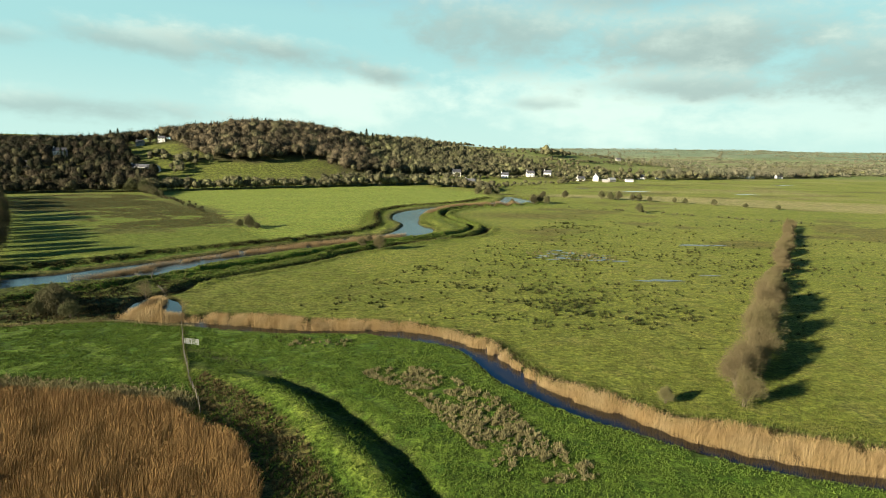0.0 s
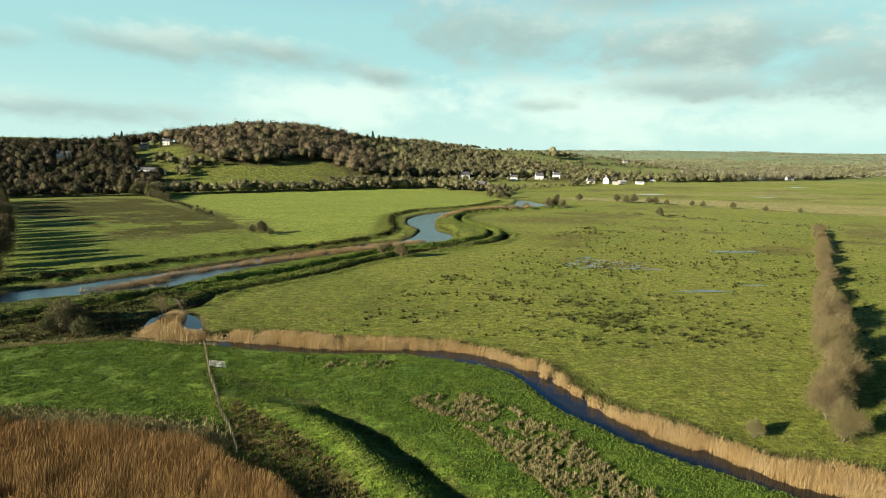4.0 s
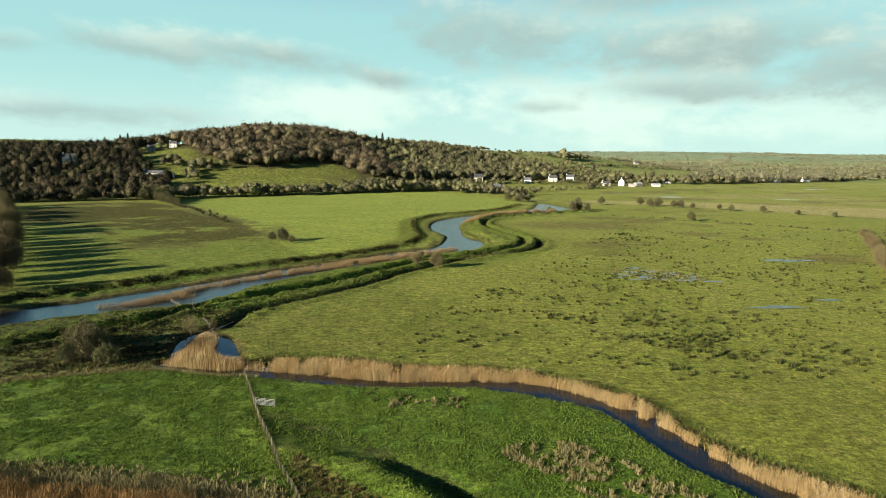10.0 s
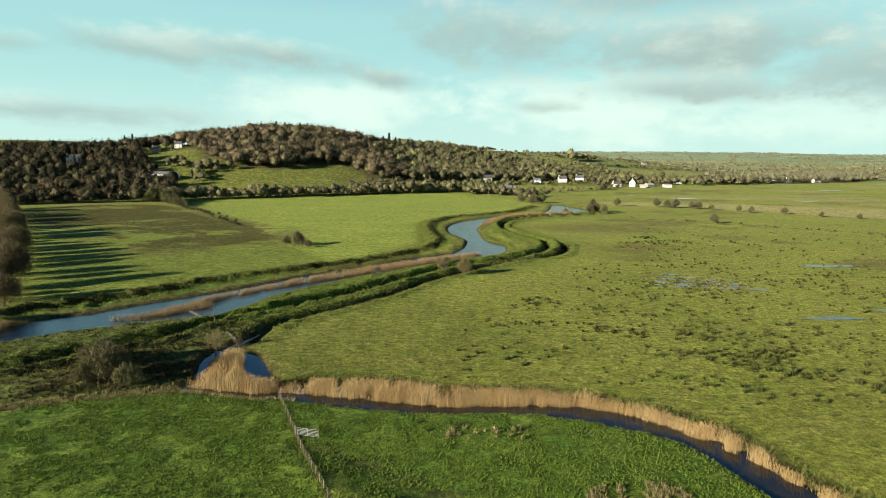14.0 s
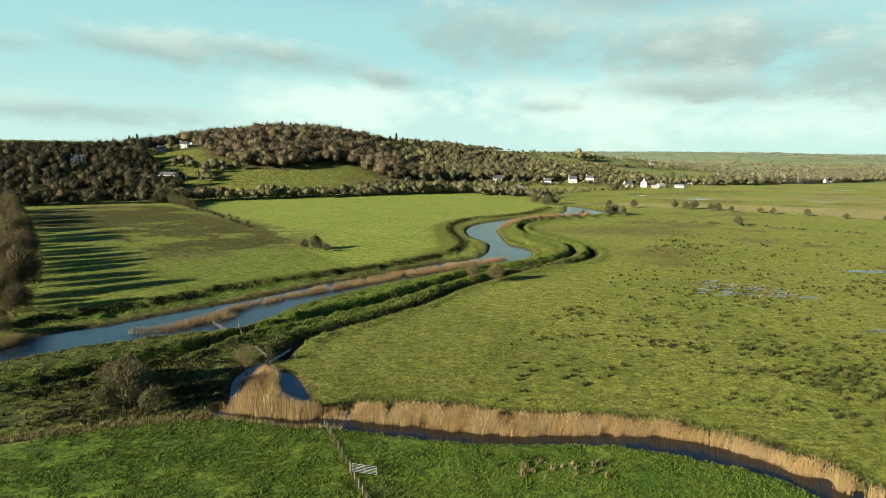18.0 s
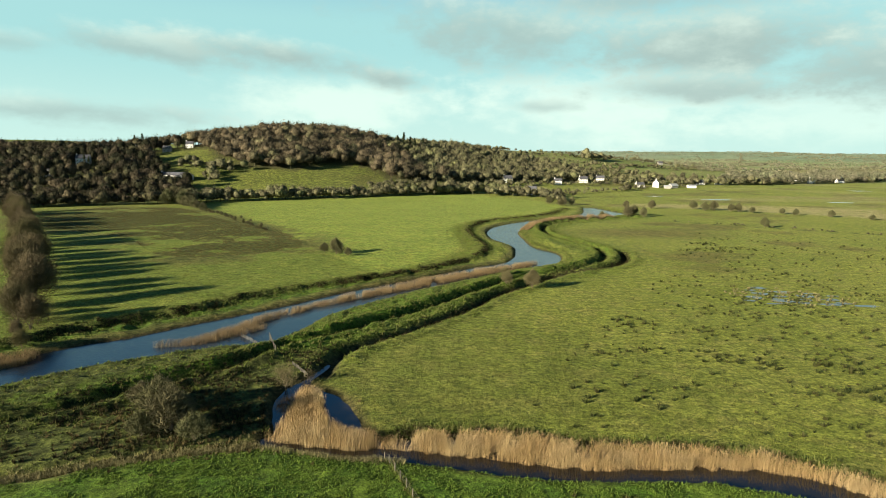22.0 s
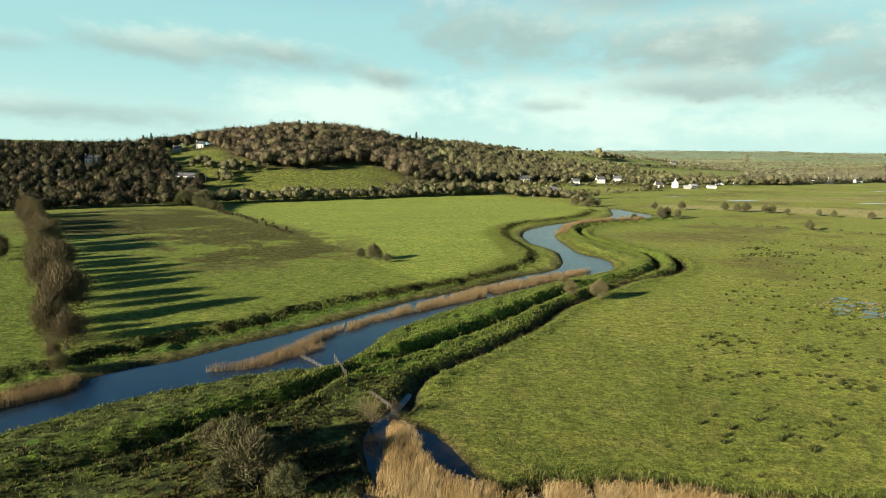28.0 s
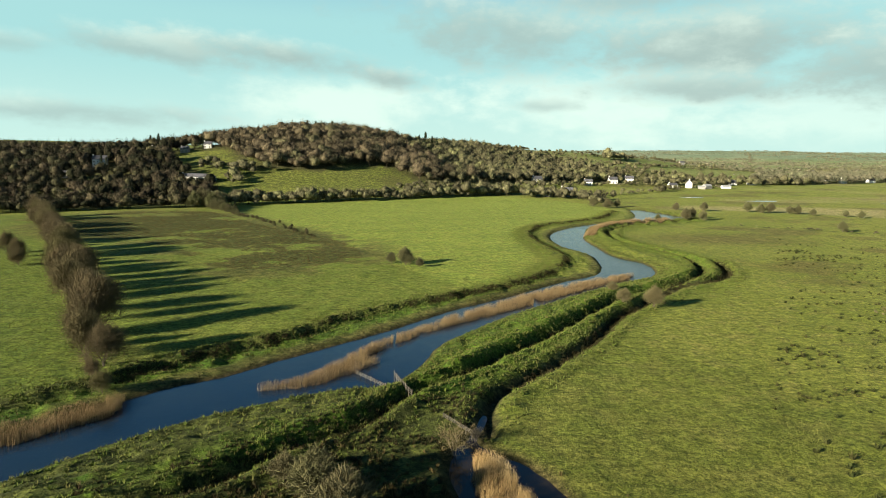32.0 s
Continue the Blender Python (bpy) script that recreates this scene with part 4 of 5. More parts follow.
osiers = [bare_tree("willow_bush", 90 + i, 4.4, 3.0, 8, 7, 12000, osier_m, 0.6, 0.022) for i in range(2)]
scrubs = [bare_tree("bush", 120 + i, 4.2, 2.8, 7, 6, 6500, scrub_m, 0.7, 0.038) for i in range(3)]
grove(scrubs, [(-81, 136, 1.3), (-76.8, 130.5, 1.4), (-72.5, 128, 0.9), (-85, 139, 0.8), (-80, 129, 0.8)], "bare brown willow bush beside the pool", "bush", "bushes by the pool")
grove(scrubs, [(-80, 276, 1.25), (-85, 279, 0.8), (-75, 272, 0.6)], "bare bush casting a long shadow on grass", "bush", "lone bushes")
grove(osiers, [(-14, 219.5, 1.0), (-21, 222, 0.75), (-20, 236, 0.6)], "bare bush casting a long shadow on grass", "bush", "lone bushes")
saplings = [bare_tree("willow", 95, 5.4, 2.0, 3, 6, 1300, twig_m, 0.8, 0.02)]
grove(saplings, [(-65, 146.5, 1.0), (-62, 150.5, 0.55)], "slim leafless willow leaning over the pool", "tree", "willows at the pool")
grove(osiers, [(42.5, 86.5, 0.5)], "small pale bush beside the stream reeds", "bush", "lone bushes")
far_spots = [(92, 484, 1.2), (108, 477, 1.3), (137, 476, 1.5), (142, 468, 1.3), (148, 468, 1.4), (157, 461, 1.3), (162, 461, 1.2), (168, 454, 1.0), (184, 447, 0.9), (189, 440, 0.9),
             (206, 431, 1.1), (221, 415, 0.9), (238, 404, 0.8), (133, 372, 1.2), (75, 424, 1.6), (80, 428, 1.4), (84, 421, 1.2), (60, 428, 0.9), (48, 495, 1.6), (40, 505, 1.5), (56, 500, 1.3)]
far_spots = [(x, y, 0.92 * q) for x, y, q in far_spots]
grove(scrubs, far_spots, "bare round bush on the wet pasture", "bush", "bushes of the wet pasture")
grove(ivied, [(-208, 268, 1.0), (-214, 276, 1.1), (-221, 284, 0.9), (-229, 292, 1.1)], "dark ivied hedge tree in the outer field", "tree", "trees of the field hedge")
P = resample(np.array([(-236, 488), (-222, 470), (-186, 424), (-160, 391), (-125, 340)], float), 62)
grove(scrubs, [(float(x + rng.normal(0, 2)), float(y + rng.normal(0, 2)), float(rng.uniform(0.7, 1.2)) * (2.6 - 2.0 * i / 24 if i < 24 else 0.36)) for i, (x, y) in enumerate(P)],
      "bare olive-brown hedge tree on the field boundary", "tree", "trees of the field boundary")


def round_faces():
    """A ball of 80 faces: its corners, on the unit sphere, and its faces."""
    bm = bmesh.new()
    bmesh.ops.create_icosphere(bm, subdivisions=2, radius=1.0)
    v = np.array([tuple(p.co) for p in bm.verts])
    f = np.array([[p.index for p in q.verts] for q in bm.faces])
    bm.free()
    return v / np.linalg.norm(v, axis=1)[:, None], f


BALL, BALL_FACES = round_faces()


def winter_wood(name, x, y, height, wide, seed, twigs, mat, label, fine=1.0, tone=None, low=0.44, solid=0.74):
    """Many bare trees as one mass: lobed crowns of close branches, trunks, and twigs that fan out past the crowns."""
    r = np.random.default_rng(seed)
    n = len(x)
    z = ground_z(x, y)
    tone = r.uniform(0, 1, n) if tone is None else tone
    lobes = r.normal(0, 1, (n, 7, 3))
    lobes[..., 2] = np.abs(lobes[..., 2]) * 0.8
    lobes /= np.linalg.norm(lobes, axis=2)[..., None]

    def shell(d, rows):
        """Points of the crowns' shells, for directions d of the trees rows."""
        near = np.clip(np.einsum("ijk,ilk->ijl", d, lobes[rows]), 0, 1).max(2)
        q = 0.62 + 0.46 * near ** 8
        up = np.where(d[..., 2] > 0, 0.52, low) * height[rows][:, None]
        out = d * q[..., None] * np.stack([np.broadcast_to(wide[rows][:, None], q.shape)] * 2 + [up], 2)
        return out + np.stack([x[rows], y[rows], z[rows] + 0.47 * height[rows]], 1)[:, None]

    every = np.arange(n)
    core = shell(np.broadcast_to(BALL, (n, *BALL.shape)), every)
    mid = core.mean(1)[:, None]
    core = mid + (core - mid) * solid
    c = len(BALL)
    verts = core.reshape(-1, 3)
    faces = (BALL_FACES[None] + (every * c)[:, None, None]).reshape(-1, 3)
    foot = np.stack([x, y, z - 0.5], 1)
    ring = np.array([[1, 0, 0], [-0.5, 0.87, 0], [-0.5, -0.87, 0]])
    stem = np.concatenate([foot[:, None] + ring * (height * 0.022)[:, None, None], foot[:, None] + [0, 0, 0] + np.stack([0 * x, 0 * x, height * 0.55], 1)[:, None]], 1).reshape(-1, 3)
    b = len(verts) + every[:, None] * 4
    faces = np.concatenate([faces] + [np.concatenate([b + i, b + (i + 1) % 3, b + 3], 1) for i in range(3)])
    me = mesh(name, np.concatenate([verts, stem]), faces)
    me.attributes.new("tone", "FLOAT", "POINT").data.foreach_set("value", np.concatenate([np.repeat(tone, c), np.repeat(tone, 4)]).astype(np.float32))
    me.polygons.foreach_set("use_smooth", np.ones(len(faces), bool))
    root = tagged(part(name, me, mat), label, "woodland", kind="stuff")
    d = r.normal(0, 1, (n, twigs, 3))
    d[..., 2] = np.where(d[..., 2] < -0.4, -d[..., 2], d[..., 2])
    d /= np.linalg.norm(d, axis=2)[..., None]
    p = shell(d, every)
    heart = np.stack([x, y, z + 0.22 * height], 1)[:, None]
    e = p - heart
    p = heart + e * r.uniform(0.66, 1.06, (n, twigs))[..., None]
    e /= np.linalg.norm(e, axis=2)[..., None]
    e = e + r.normal(0, 0.3, e.shape) + [0, 0, 0.22]
    e /= np.linalg.norm(e, axis=2)[..., None]
    w = np.cross(e, r.normal(0, 1, e.shape))
    w /= np.linalg.norm(w, axis=2)[..., None]
    L = (height[:, None] * r.uniform(0.06, 0.15, (n, twigs)))[..., None]
    w *= fine * r.uniform(0.10, 0.24, (n, twigs))[..., None]
    soup("twigs", np.stack([p - e * L * 0.6 - w, p - e * L * 0.6 + w, p + e * L * 0.6], 2).reshape(-1, 3, 3), mat, root, np.repeat(tone, twigs))
    return root


# gardens and yards round the houses, where no tree stands
CLEARINGS = ((-380, 606, 15), (-384, 590, 10), (-392, 638, 13), (-386, 622, 13), (-283, 594, 17), (-272, 580, 15), (-296, 590, 12), (-372, 704, 10), (-366, 692, 8), (-322, 718, 10), (-401, 598, 9), (-337, 698, 10), (27, 684, 9), (85, 704, 10))


def stand(P, pitch, seed):
    """Spots of a closed stand: an uneven grid over an area, thinned where the wood is open."""
    r = np.random.default_rng(seed)
    lo, hi = P.min(0), P.max(0)
    X, Y = (v.ravel() for v in np.meshgrid(np.arange(lo[0], hi[0], pitch), np.arange(lo[1], hi[1], pitch)))
    X, Y = X + r.uniform(-0.45, 0.45, len(X)) * pitch, Y + r.uniform(-0.45, 0.45, len(X)) * pitch
    keep = inside(X, Y, P) & (r.uniform(0, 1, len(X)) < woodland(X, Y)) & (np.abs(X - 20) < 0.86 * (Y + 40))
    for cx, cy, cr in CLEARINGS:
        keep &= np.hypot(X - cx, Y - cy) > cr
    return X[keep], Y[keep], r


x, y, r = stand(HILL_WOOD, 7.6, 101)
old = x + 0.35 * (y - 640) < -60 + r.normal(0, 14, len(x))
x1, y1 = x[old], y[old]
h1 = 15.0 * np.exp(np.clip(r.normal(0, 0.2, len(x1)), -0.5, 0.28)) * np.where(y1 > 860, 0.8, 1)
winter_wood("hill_wood", x1, y1, h1, h1 * r.uniform(0.38, 0.54, len(x1)), 102, 360, hillwood_m, "tall bare brown woodland covering the hill", low=0.36, solid=0.76)
x2, y2, r = stand(HILL_WOOD, 6.2, 103)
young = x2 + 0.35 * (y2 - 640) >= -60 + r.normal(0, 14, len(x2))
x2, y2 = x2[young], y2[young]
h2 = 9.6 * np.exp(np.clip(r.normal(0, 0.26, len(x2)), -0.5, 0.4))
winter_wood("slope_wood", x2, y2, h2, h2 * r.uniform(0.40, 0.50, len(x2)), 104, 230, slopewood_m, "olive and tan winter woodland on the slope")
x3, y3, r = stand(VALLEY_WOOD, 7.4, 105)
back = ramp(y3 + 0.2 * x3, 420, 520)
h3 = (8.0 + 5.0 * back) * np.exp(np.clip(r.normal(0, 0.26, len(x3)), -0.5, 0.36))
winter_wood("valley_wood", x3, y3, h3, h3 * r.uniform(0.38, 0.50, len(x3)), 106, 300, valewood_m, "dark mixed winter woodland around the valley houses", tone=r.uniform(0, 1, len(x3)) ** 1.5)
x4, y4, r = stand(COPSE, 9.0, 107)
h4 = 11.0 * np.exp(r.normal(0, 0.22, len(x4)))
winter_wood("village_copse", x4, y4, h4, h4 * r.uniform(0.36, 0.46, len(x4)), 108, 230, hazewood_m, "tan leafless trees along the edge of the village", solid=0.6)
xs, ys = [], []
for i, (P, dens) in enumerate(WOODS[3:]):
    x, y, r = stand(P, 9.5, 110 + i)
    xs.append(x), ys.append(y)
x, y = np.concatenate(xs), np.concatenate(ys)
hh = rng.uniform(4.5, 11, len(x))
winter_wood("lane_trees", x, y, hh, hh * rng.uniform(0.40, 0.52, len(x)), 109, 200, slopewood_m, "scattered bare trees along lanes and gardens")

# belts of trees and hedges on the plain and slopes
bx, by, bh = [], [], []
for (x0, y0), (x1, y1), n, hgt, wig in (((-228, 492), (-120, 540), 120, 8.2, 3.0), ((-120, 540), (-10, 590), 140, 7.4, 3.5), ((-10, 594), (60, 560), 46, 7, 6),
                                     ((45, 560), (58, 520), 18, 6, 4), ((-298, 630), (-238, 622), 16, 9.5, 4), ((-262, 612), (-246, 586), 9, 8, 4), ((66, 592), (170, 690), 34, 4, 6), ((150, 735), (290, 785), 50, 7, 7),
                                     ((290, 780), (390, 822), 40, 8, 7), ((185, 1015), (225, 1046), 16, 12, 7), ((60, 985), (190, 1050), 34, 4.5, 5), ((-30, 965), (70, 1060), 30, 6, 6),
                                     ((110, 960), (330, 1010), 44, 4, 4), ((240, 985), (480, 1120), 44, 5, 5), ((210, 1080), (420, 1130), 44, 5, 5), ((420, 520), (640, 600), 34, 3, 8),
                                     ((95, 396), (215, 322), 30, 1.2, 1.5), ((100, 1060), (330, 1150), 40, 5, 6), ((-108, 598), (-60, 622), 26, 4.5, 5), ((-60, 612), (60, 690), 40, 4, 5), ((10, 668), (165, 745), 34, 4.6, 5), ((165, 700), (250, 735), 14, 3.2, 3)):
    n = int(n * 1.6)
    u = rng.uniform(0, 1, n)
    bx += list(x0 + (x1 - x0) * u + rng.normal(0, wig, n))
    by += list(y0 + (y1 - y0) * u + rng.normal(0, wig, n))
    bh += list(hgt * np.exp(rng.normal(-0.05, 0.28, n)))
x, y, hh = np.array(bx), np.array(by), np.array(bh)
winter_wood("tree_belts", x, y, hh, hh * rng.uniform(0.42, 0.6, len(x)), 115, 190, slopewood_m, "belts of bare trees and hedges along the fields", 0.8)
u = rng.uniform(0, 1, 120)
x, y, hh = -345 + 113 * u + rng.normal(0, 3, 120), 424 + 60 * u + rng.normal(0, 3, 120), 7.6 * np.exp(rng.normal(-0.05, 0.28, 120))
winter_wood("valley_hedge", x, y, hh, hh * rng.uniform(0.42, 0.6, 120), 117, 260, valewood_m, "tall dark hedge below the valley woodland", 0.8)
bx, by, bh = [], [], []
for i in range(640):
    cy = 1050 + 3200 * rng.uniform(0, 1) ** 1.5
    cx = rng.uniform(-0.1, 0.85) * cy
    if cx < 0.34 * cy and cy < 1350:
        continue
    a = rng.choice([0.06, 1.2], p=[0.8, 0.2]) + rng.normal(0, 0.12)
    L, deep = rng.uniform(80, 420), rng.choice([3.0, 14.0], p=[0.6, 0.4])
    m = int(L / 11)
    u = rng.uniform(-0.5, 0.5, m) * L
    bx += list(cx + np.cos(a) * u + rng.normal(0, deep, m))
    by += list(cy + np.sin(a) * u + rng.normal(0, deep, m))
    bh += list(rng.uniform(3.0, 6.5, m) * rng.choice([1.0, 1.7]))
x, y, hh = np.array(bx), np.array(by), np.array(bh)
winter_wood("far_hedges", x, y, hh, hh * 0.75, 116, 18, hazewood_m, "hedgerows and copses of the far plain", 2.4, solid=0.55)


def conifer(seed, height):
    r = np.random.default_rng(seed)
    root = new("conifer")
    part("trunk", mesh("trunk", np.array([tuple(v) for t in tube([(0, 0, -0.5), (0, 0, height * 0.95)], [0.3, 0.04], 6) for v in t]), np.arange(36).reshape(-1, 3)), bark_m, root)
    n = 900
    u = r.uniform(0.08, 1, n)
    a = r.uniform(0, 2 * np.pi, n)
    rad = height * 0.2 * (1.02 - u) * r.uniform(0.5, 1.1, n)
    c = np.stack([np.cos(a) * rad, np.sin(a) * rad, u * height], 1)
    d = np.stack([np.cos(a), np.sin(a), r.normal(-0.25, 0.3, n)], 1)
    w = np.stack([-np.sin(a), np.cos(a), np.zeros(n)], 1) * 0.4
    soup("crown", np.stack([c - w, c + w, c + d * 1.3], 1), conifer_m, root, label="dark evergreen needles")
    return root


grove([conifer(110, 17.0)], [(-92, 826, 1.25), (-84, 830, 1.1), (-100, 828, 1.0), (-78, 824, 0.95), (-68, 834, 1.0), (-235, 812, 1.05), (-226, 818, 1.0), (-205, 815, 0.95), (-196, 820, 0.9), (-180, 818, 0.9),
                            (-470, 590, 1.1), (-392, 740, 1.0), (-384, 742, 1.1), (-374, 744, 1.0), (-365, 745, 0.95), (-384, 628, 0.7), (-376, 622, 0.75), (-402, 632, 0.65), (-366, 626, 0.6), (-455, 600, 0.9), (-320, 705, 0.75)],
      "tall dark conifer rising above the winter wood", "tree", "conifers on the hill")


# ---- fences ----
def fence(name, P, gap, height, label):
    root = new(name)
    Q = resample(np.array(P, float), max(2, int(sum(np.hypot(*(np.diff(np.array(P, float), axis=0)).T)) / gap)))
    Z = ground_z(Q[:, 0], Q[:, 1])
    tops = []
    for (x, y), z in zip(Q, Z):
        lean = rng.normal(0, 0.05, 2)
        top = (x + lean[0], y + lean[1], z + height * rng.uniform(0.9, 1.08))
        part("post", boxes([((x, y, z - 0.3), top, 0.10, 0.10)]), post_m, root)
        tops.append(Vector(top))
    for f in (0.35, 0.65, 0.93):
        part("wire", boxes([(a - Vector((0, 0, height * (1 - f))), b - Vector((0, 0, height * (1 - f))), 0.018, 0.018) for a, b in zip(tops, tops[1:])]), grey_m, root)
    root["label"], root["category"] = label, "fence"
    return root


fence("field_fence", [(-46.5, 124), (-44, 118.5), (-41.6, 113.2)], 1.6, 1.25, "weathered post and wire fence down to the stream")
fence("field_fence", [(-40.7, 111), (-36.5, 102), (-32, 93), (-28.5, 87), (-25.5, 81)], 1.6, 1.25, "weathered post and wire fence along the meadow")
x, y = along(np.array([(-46.5, 124), (-41, 112), (-36.5, 102), (-32, 93), (-28.5, 87), (-25, 80)], float), 800, 0.22, 71)
t, tone = clumps(x, y, ground_z(x, y), rng.uniform(0.25, 0.5, len(x)), 8, 0.12, 72)
tagged(soup("fence_grass", t, bankgrass_m, tone=tone), "pale long grass grown up along the fence", "grass", kind="stuff")


def field_gate(a, b):
    root = new("field_gate")
    a, b = Vector(a), Vector(b)
    za, zb = (float(ground_z(np.array([p.x]), np.array([p.y]))[0]) for p in (a, b))
    A, B = Vector((a.x, a.y, za)), Vector((b.x, b.y, zb))
    for h in (0.18, 0.36, 0.54, 0.74, 0.94, 1.16):
        part("rail", boxes([(A + Vector((0, 0, h)), B + Vector((0, 0, h)), 0.05, 0.05)]), steel_m, root)
    for u in (0.01, 0.5, 0.99):
        p = A.lerp(B, u)
        part("stile", boxes([(p + Vector((0, 0, 0.1)), p + Vector((0, 0, 1.22)), 0.06, 0.06)]), steel_m, root)
    part("brace", boxes([(A + Vector((0, 0, 0.18)), A.lerp(B, 0.5) + Vector((0, 0, 1.16)), 0.045, 0.045)]), steel_m, root)
    for p in (A - (B - A).normalized() * 0.25,):
        part("gate_post", boxes([(p - Vector((0, 0, 0.4)), p + Vector((0, 0, 1.5)), 0.2, 0.2)]), post_m, root, "stout timber gate post")
    return tagged(root, "galvanised steel field gate standing open in the meadow", "gate")


field_gate((-40.6, 111.4, 0), (-37.5, 110.6, 0))


def river_barrier(a, b, n, height, base, label):
    root = new("cattle_barrier")
    A, B = Vector((*a, base)), Vector((*b, base))
    for i in range(n):
        p = A.lerp(B, i / (n - 1))
        part("post", boxes([(p - Vector((0, 0, 1.6)), p + Vector((float(rng.normal(0, 0.08)), float(rng.normal(0, 0.08)), height * float(rng.uniform(0.9, 1.2)))), 0.11, 0.11)]), grey_m, root)
    for h in (0.3, 0.6, 0.9):
        part("rail", boxes([(A + Vector((0, 0, h * height)), B + Vector((0, 0, h * height)), 0.05, 0.08)]), grey_m, root)
    return tagged(root, label, "fence")


river_barrier((-82, 175), (-76.2, 168.8), 7, 0.8, WATER, "grey timber cattle barrier standing in the river")
river_barrier((-75.0, 171.5), (-71.5, 163.5), 8, 1.1, 0.2, "grey timber fence panel across the river bank")
river_barrier((-66.5, 156.5), (-62.5, 151), 6, 0.75, 0.0, "short row of grey posts by the ditch")


# ---- houses ----
def house(x, y, long, deep, eaves, ridge, turn, wall, roof, label, chimneys=1, windows=True, name="house"):
    """A gabled house: wall, roof, chimneys, windows with panes and a door."""
    root = new(name)
    L, D = long / 2, deep / 2
    bm = bmesh.new()
    v = [bm.verts.new(p) for p in ((-L, -D, -2), (L, -D, -2), (L, D, -2), (-L, D, -2), (-L, -D, eaves), (L, -D, eaves), (L, D, eaves), (-L, D, eaves), (-L, 0, ridge), (L, 0, ridge))]
    for f in ((0, 1, 5, 4), (2, 3, 7, 6), (1, 2, 6, 9, 5), (3, 0, 4, 8, 7), (3, 2, 1, 0), (4, 5, 9, 8), (6, 7, 8, 9)):
        bm.faces.new([v[i] for i in f])
    part("wall", bm, wall, root)
    s, th = (ridge - eaves) / D, 0.25
    for side in (-1, 1):
        bm = bmesh.new()
        e, o = D + 0.4, 0.3
        q = [(-L - o, side * e, eaves - 0.4 * s + 0.05), (L + o, side * e, eaves - 0.4 * s + 0.05), (L + o, 0, ridge + 0.05), (-L - o, 0, ridge + 0.05)]
        lo, hi = [bm.verts.new(p) for p in q], [bm.verts.new((p[0], p[1], p[2] + th)) for p in q]
        bm.faces.new(lo), bm.faces.new(hi)
        for i in range(4):
            bm.faces.new((lo[i], lo[(i + 1) % 4], hi[(i + 1) % 4], hi[i]))
        bmesh.ops.recalc_face_normals(bm, faces=bm.faces)
        part("roof", bm, roof, root)
    for i in range(chimneys):
        cx = (-L + 0.6) * (1 if i == 0 else -1)
        part("chimney", boxes([((cx, 0, ridge - 0.8), (cx, 0, ridge + 1.3), 0.9, 0.7)]), wall, root)
    if windows:
        n = max(2, int(long / 3))
        for side in (-1, 1):
            for lev in range(1 if eaves < 3.6 else 2):
                for i in range(n):
                    wx, wz = -L + long * (i + 0.5) / n, 1.5 + lev * 2.6
                    if side == -1 and lev == 0 and i == n // 2:
                        part("door", boxes([((wx, side * D, 0), (wx, side * D, 2.05), 0.12, 0.95)]), door_m, root)
                        continue
                    w = part("window", boxes([((wx - 0.6, side * D, wz), (wx + 0.6, side * D, wz), 0.16, 1.3)]), render_m, root, "white window frame")
                    part("pane", boxes([((wx - 0.5, side * D, wz), (wx + 0.5, side * D, wz), 0.22, 1.15)]), glass_m, w)
    root.matrix_basis = pose(x, y, float(ground_z(np.array([x]), np.array([y]))[0]), 0, 0, turn)
    return tagged(root, label, "barn" if name == "barn" else "house", "houses of the village")


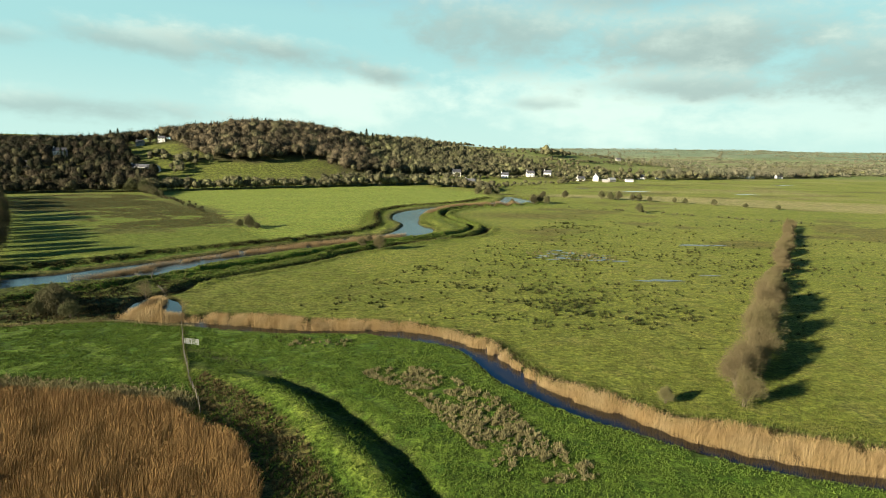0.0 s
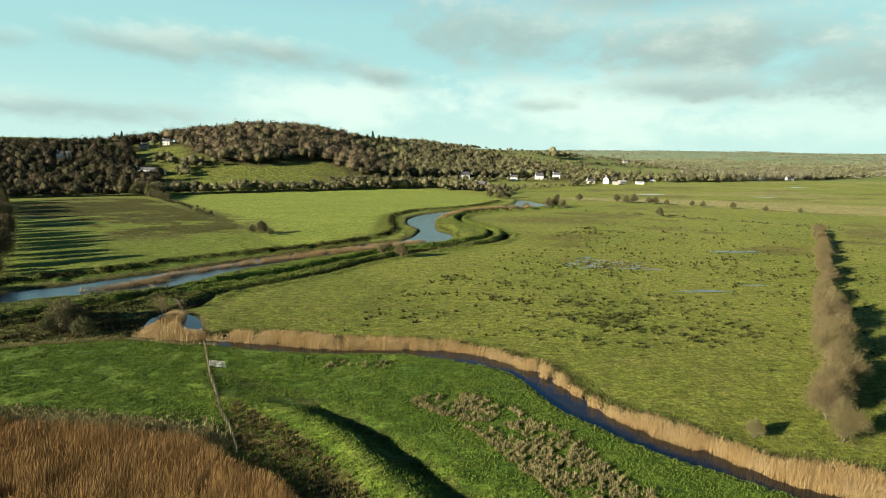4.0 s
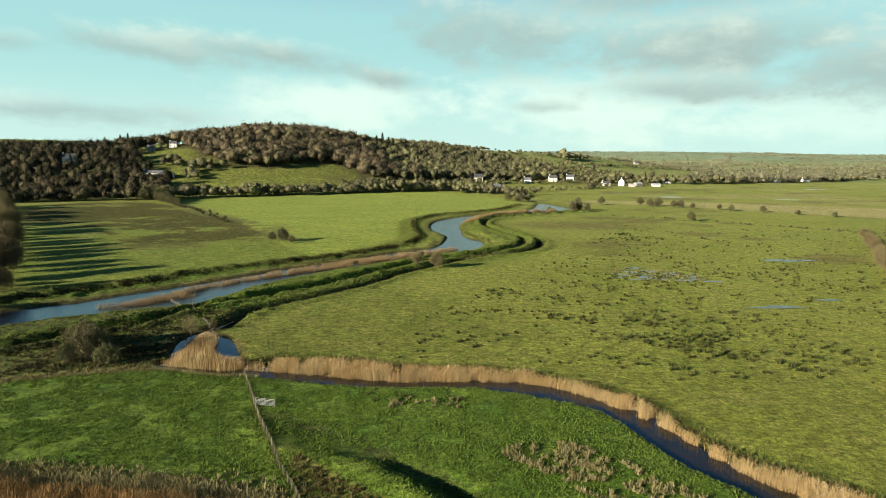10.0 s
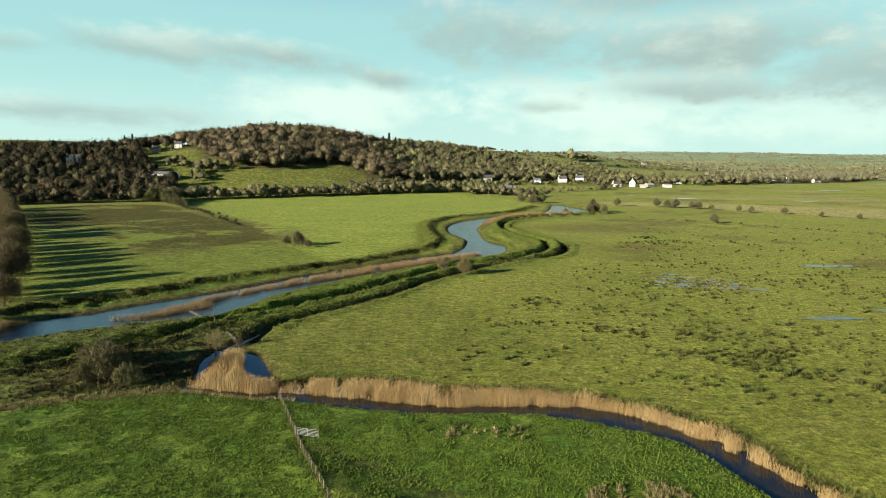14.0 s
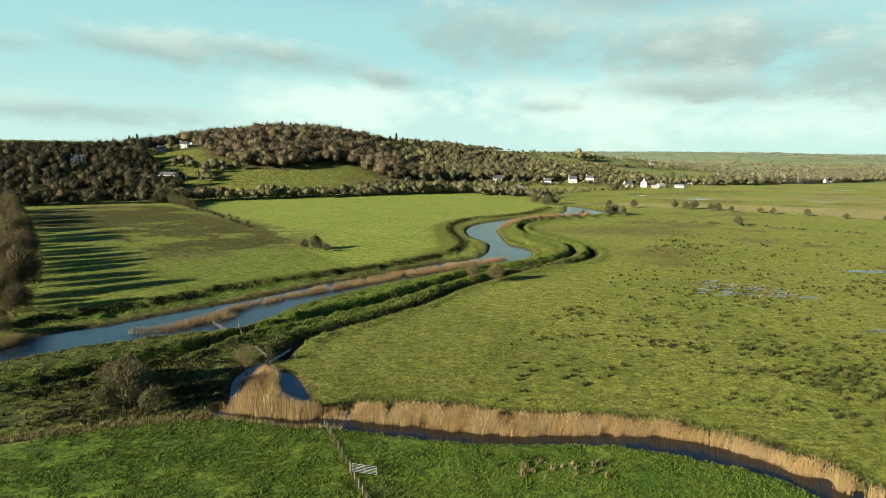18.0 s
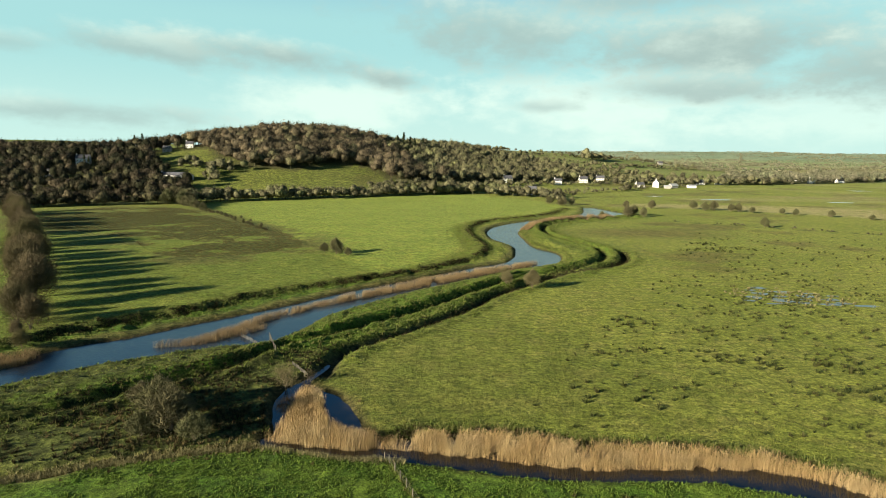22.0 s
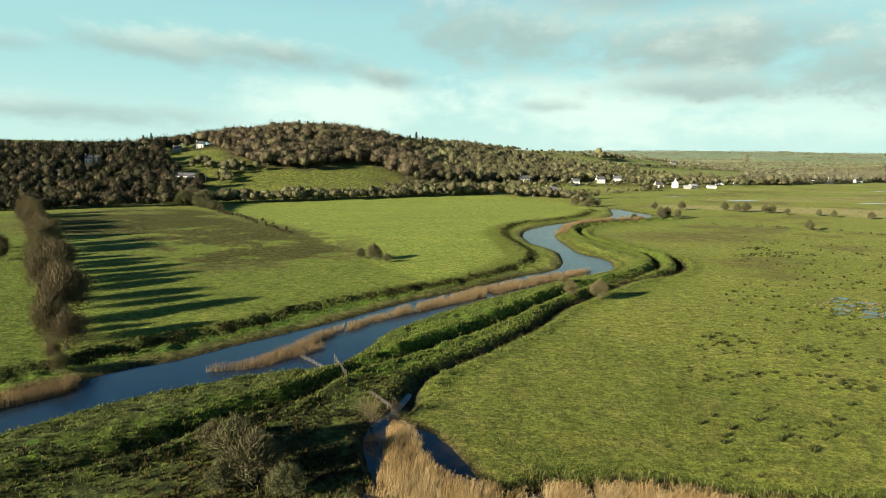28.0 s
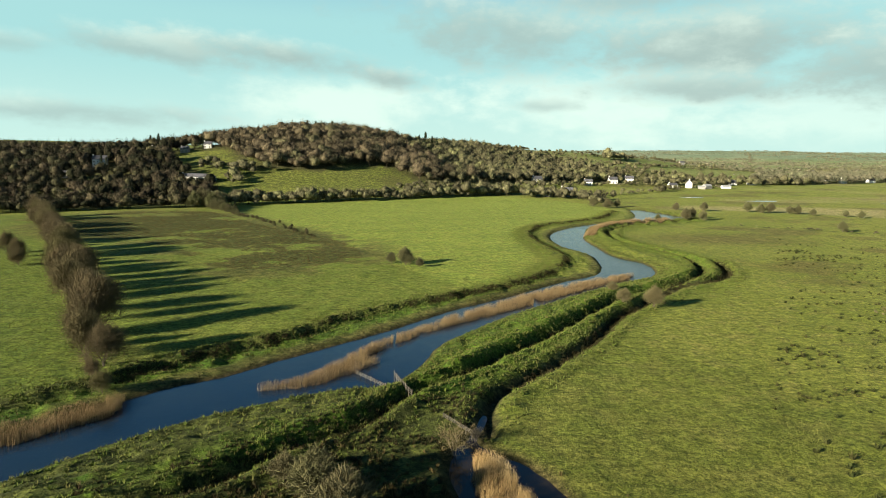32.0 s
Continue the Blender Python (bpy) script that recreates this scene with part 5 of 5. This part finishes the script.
for spec in ((196, 722, 11, 6.5, 5.0, 8.4, 70, render_m, slate_m, "tall white farmhouse with a slate roof"), (176, 716, 9, 6, 3.0, 5.0, 10, render_m, slate_m, "low white cottage wing beside the farmhouse"),
             (27, 690, 9.5, 6, 4.8, 7.6, 15, render_m, slate_m, "white house at the foot of the wood"), (38, 590, 10, 6.5, 4.8, 7.4, -20, render_m, slate_m, "white house among trees near the river"),
             (120, 745, 9.5, 6, 4.6, 7.2, 5, render_m, slate_m, "white house with a slate roof"), (146, 770, 9.5, 6, 4.4, 7.0, -15, render_m, slate_m, "white house beside a lane"),
             (298, 790, 9.5, 6, 4.6, 7.2, 25, render_m, slate_m, "white house with a dark slate roof"), (270, 780, 9, 5.5, 2.8, 5.5, 0, render_m, slate_m, "white bungalow beside a hedge"),
             (460, 872, 9.5, 6, 4.6, 7.4, 30, render_m, slate_m, "white house in the village trees"), (520, 905, 10, 6, 3.2, 6.0, 10, render_m, slate_m, "white bungalow in the village"),
             (600, 1010, 9.5, 6, 4.6, 7.2, -20, render_m, slate_m, "white village house beside a road"), (560, 985, 9.5, 6, 4.6, 7.2, 0, render_m, slate_m, "white village house behind trees"),
             (690, 1130, 9.5, 6, 4.6, 7.2, 15, render_m, slate_m, "white village house beside a copse"), (-392, 640, 12, 8, 6.4, 9.6, 20, render_m, slate_m, "large white house among dark trees"),
             (-372, 708, 8, 5.5, 4.6, 7.4, -10, render_m, slate_m, "white house on the wooded slope"), (-338, 702, 8, 5.5, 3.8, 6.2, 0, stone_m, slate_m, "stone house at the top of a field"),
             (-283, 596, 34, 8, 3.0, 5.4, -22, render_m, slate_m, "long low white farm range with a dark roof"), (-322, 722, 8, 5.5, 4.6, 7.0, 10, render_m, slate_m, "white cottage under the hill wood"), (85, 712, 8.5, 6, 3.6, 6.0, -10, render_m, slate_m, "white cottage beside the lane trees"), (22, 582, 7, 5, 3.0, 5.2, 30, stone_m, slate_m, "stone cottage among trees near the river"), (477, 930, 9.5, 6, 4.6, 7.2, 12, render_m, slate_m, "white house at the edge of the village"), (560, 1010, 10, 6, 4.8, 7.6, -8, render_m, slate_m, "white village house above the copse"), (640, 1150, 11, 6, 5.0, 8.0, 20, render_m, slate_m, "white house among village trees"), (745, 1205, 9.5, 6, 4.8, 7.4, -15, render_m, slate_m, "white house beyond the copse"), (610, 1190, 10, 6, 5.0, 8.0, 4, stone_m, slate_m, "grey house among village trees"), (330, 1090, 8, 5, 3.4, 5.6, 10, stone_m, slate_m, "grey farmhouse on the far slope"), (-401, 601, 9, 6, 3.6, 5.8, 5, stone_m, slate_m, "grey stone house in the trees")):
    house(*spec)
for spec in ((213, 716, 9, 6, 2.6, 4.6, 24, stone_m, sheet_m, "grey stone farm shed with a pale sheet roof", 0, False, "barn"), (203, 706, 7, 5, 2.2, 3.4, -20, stone_m, sheet_m, "low grey farm shed beside the yard", 0, False, "barn"),
             (236, 722, 9, 5, 2.2, 3.4, 2, render_m, sheet_m, "long white outbuilding beside a field", 0, False, "barn")):
    house(*spec)
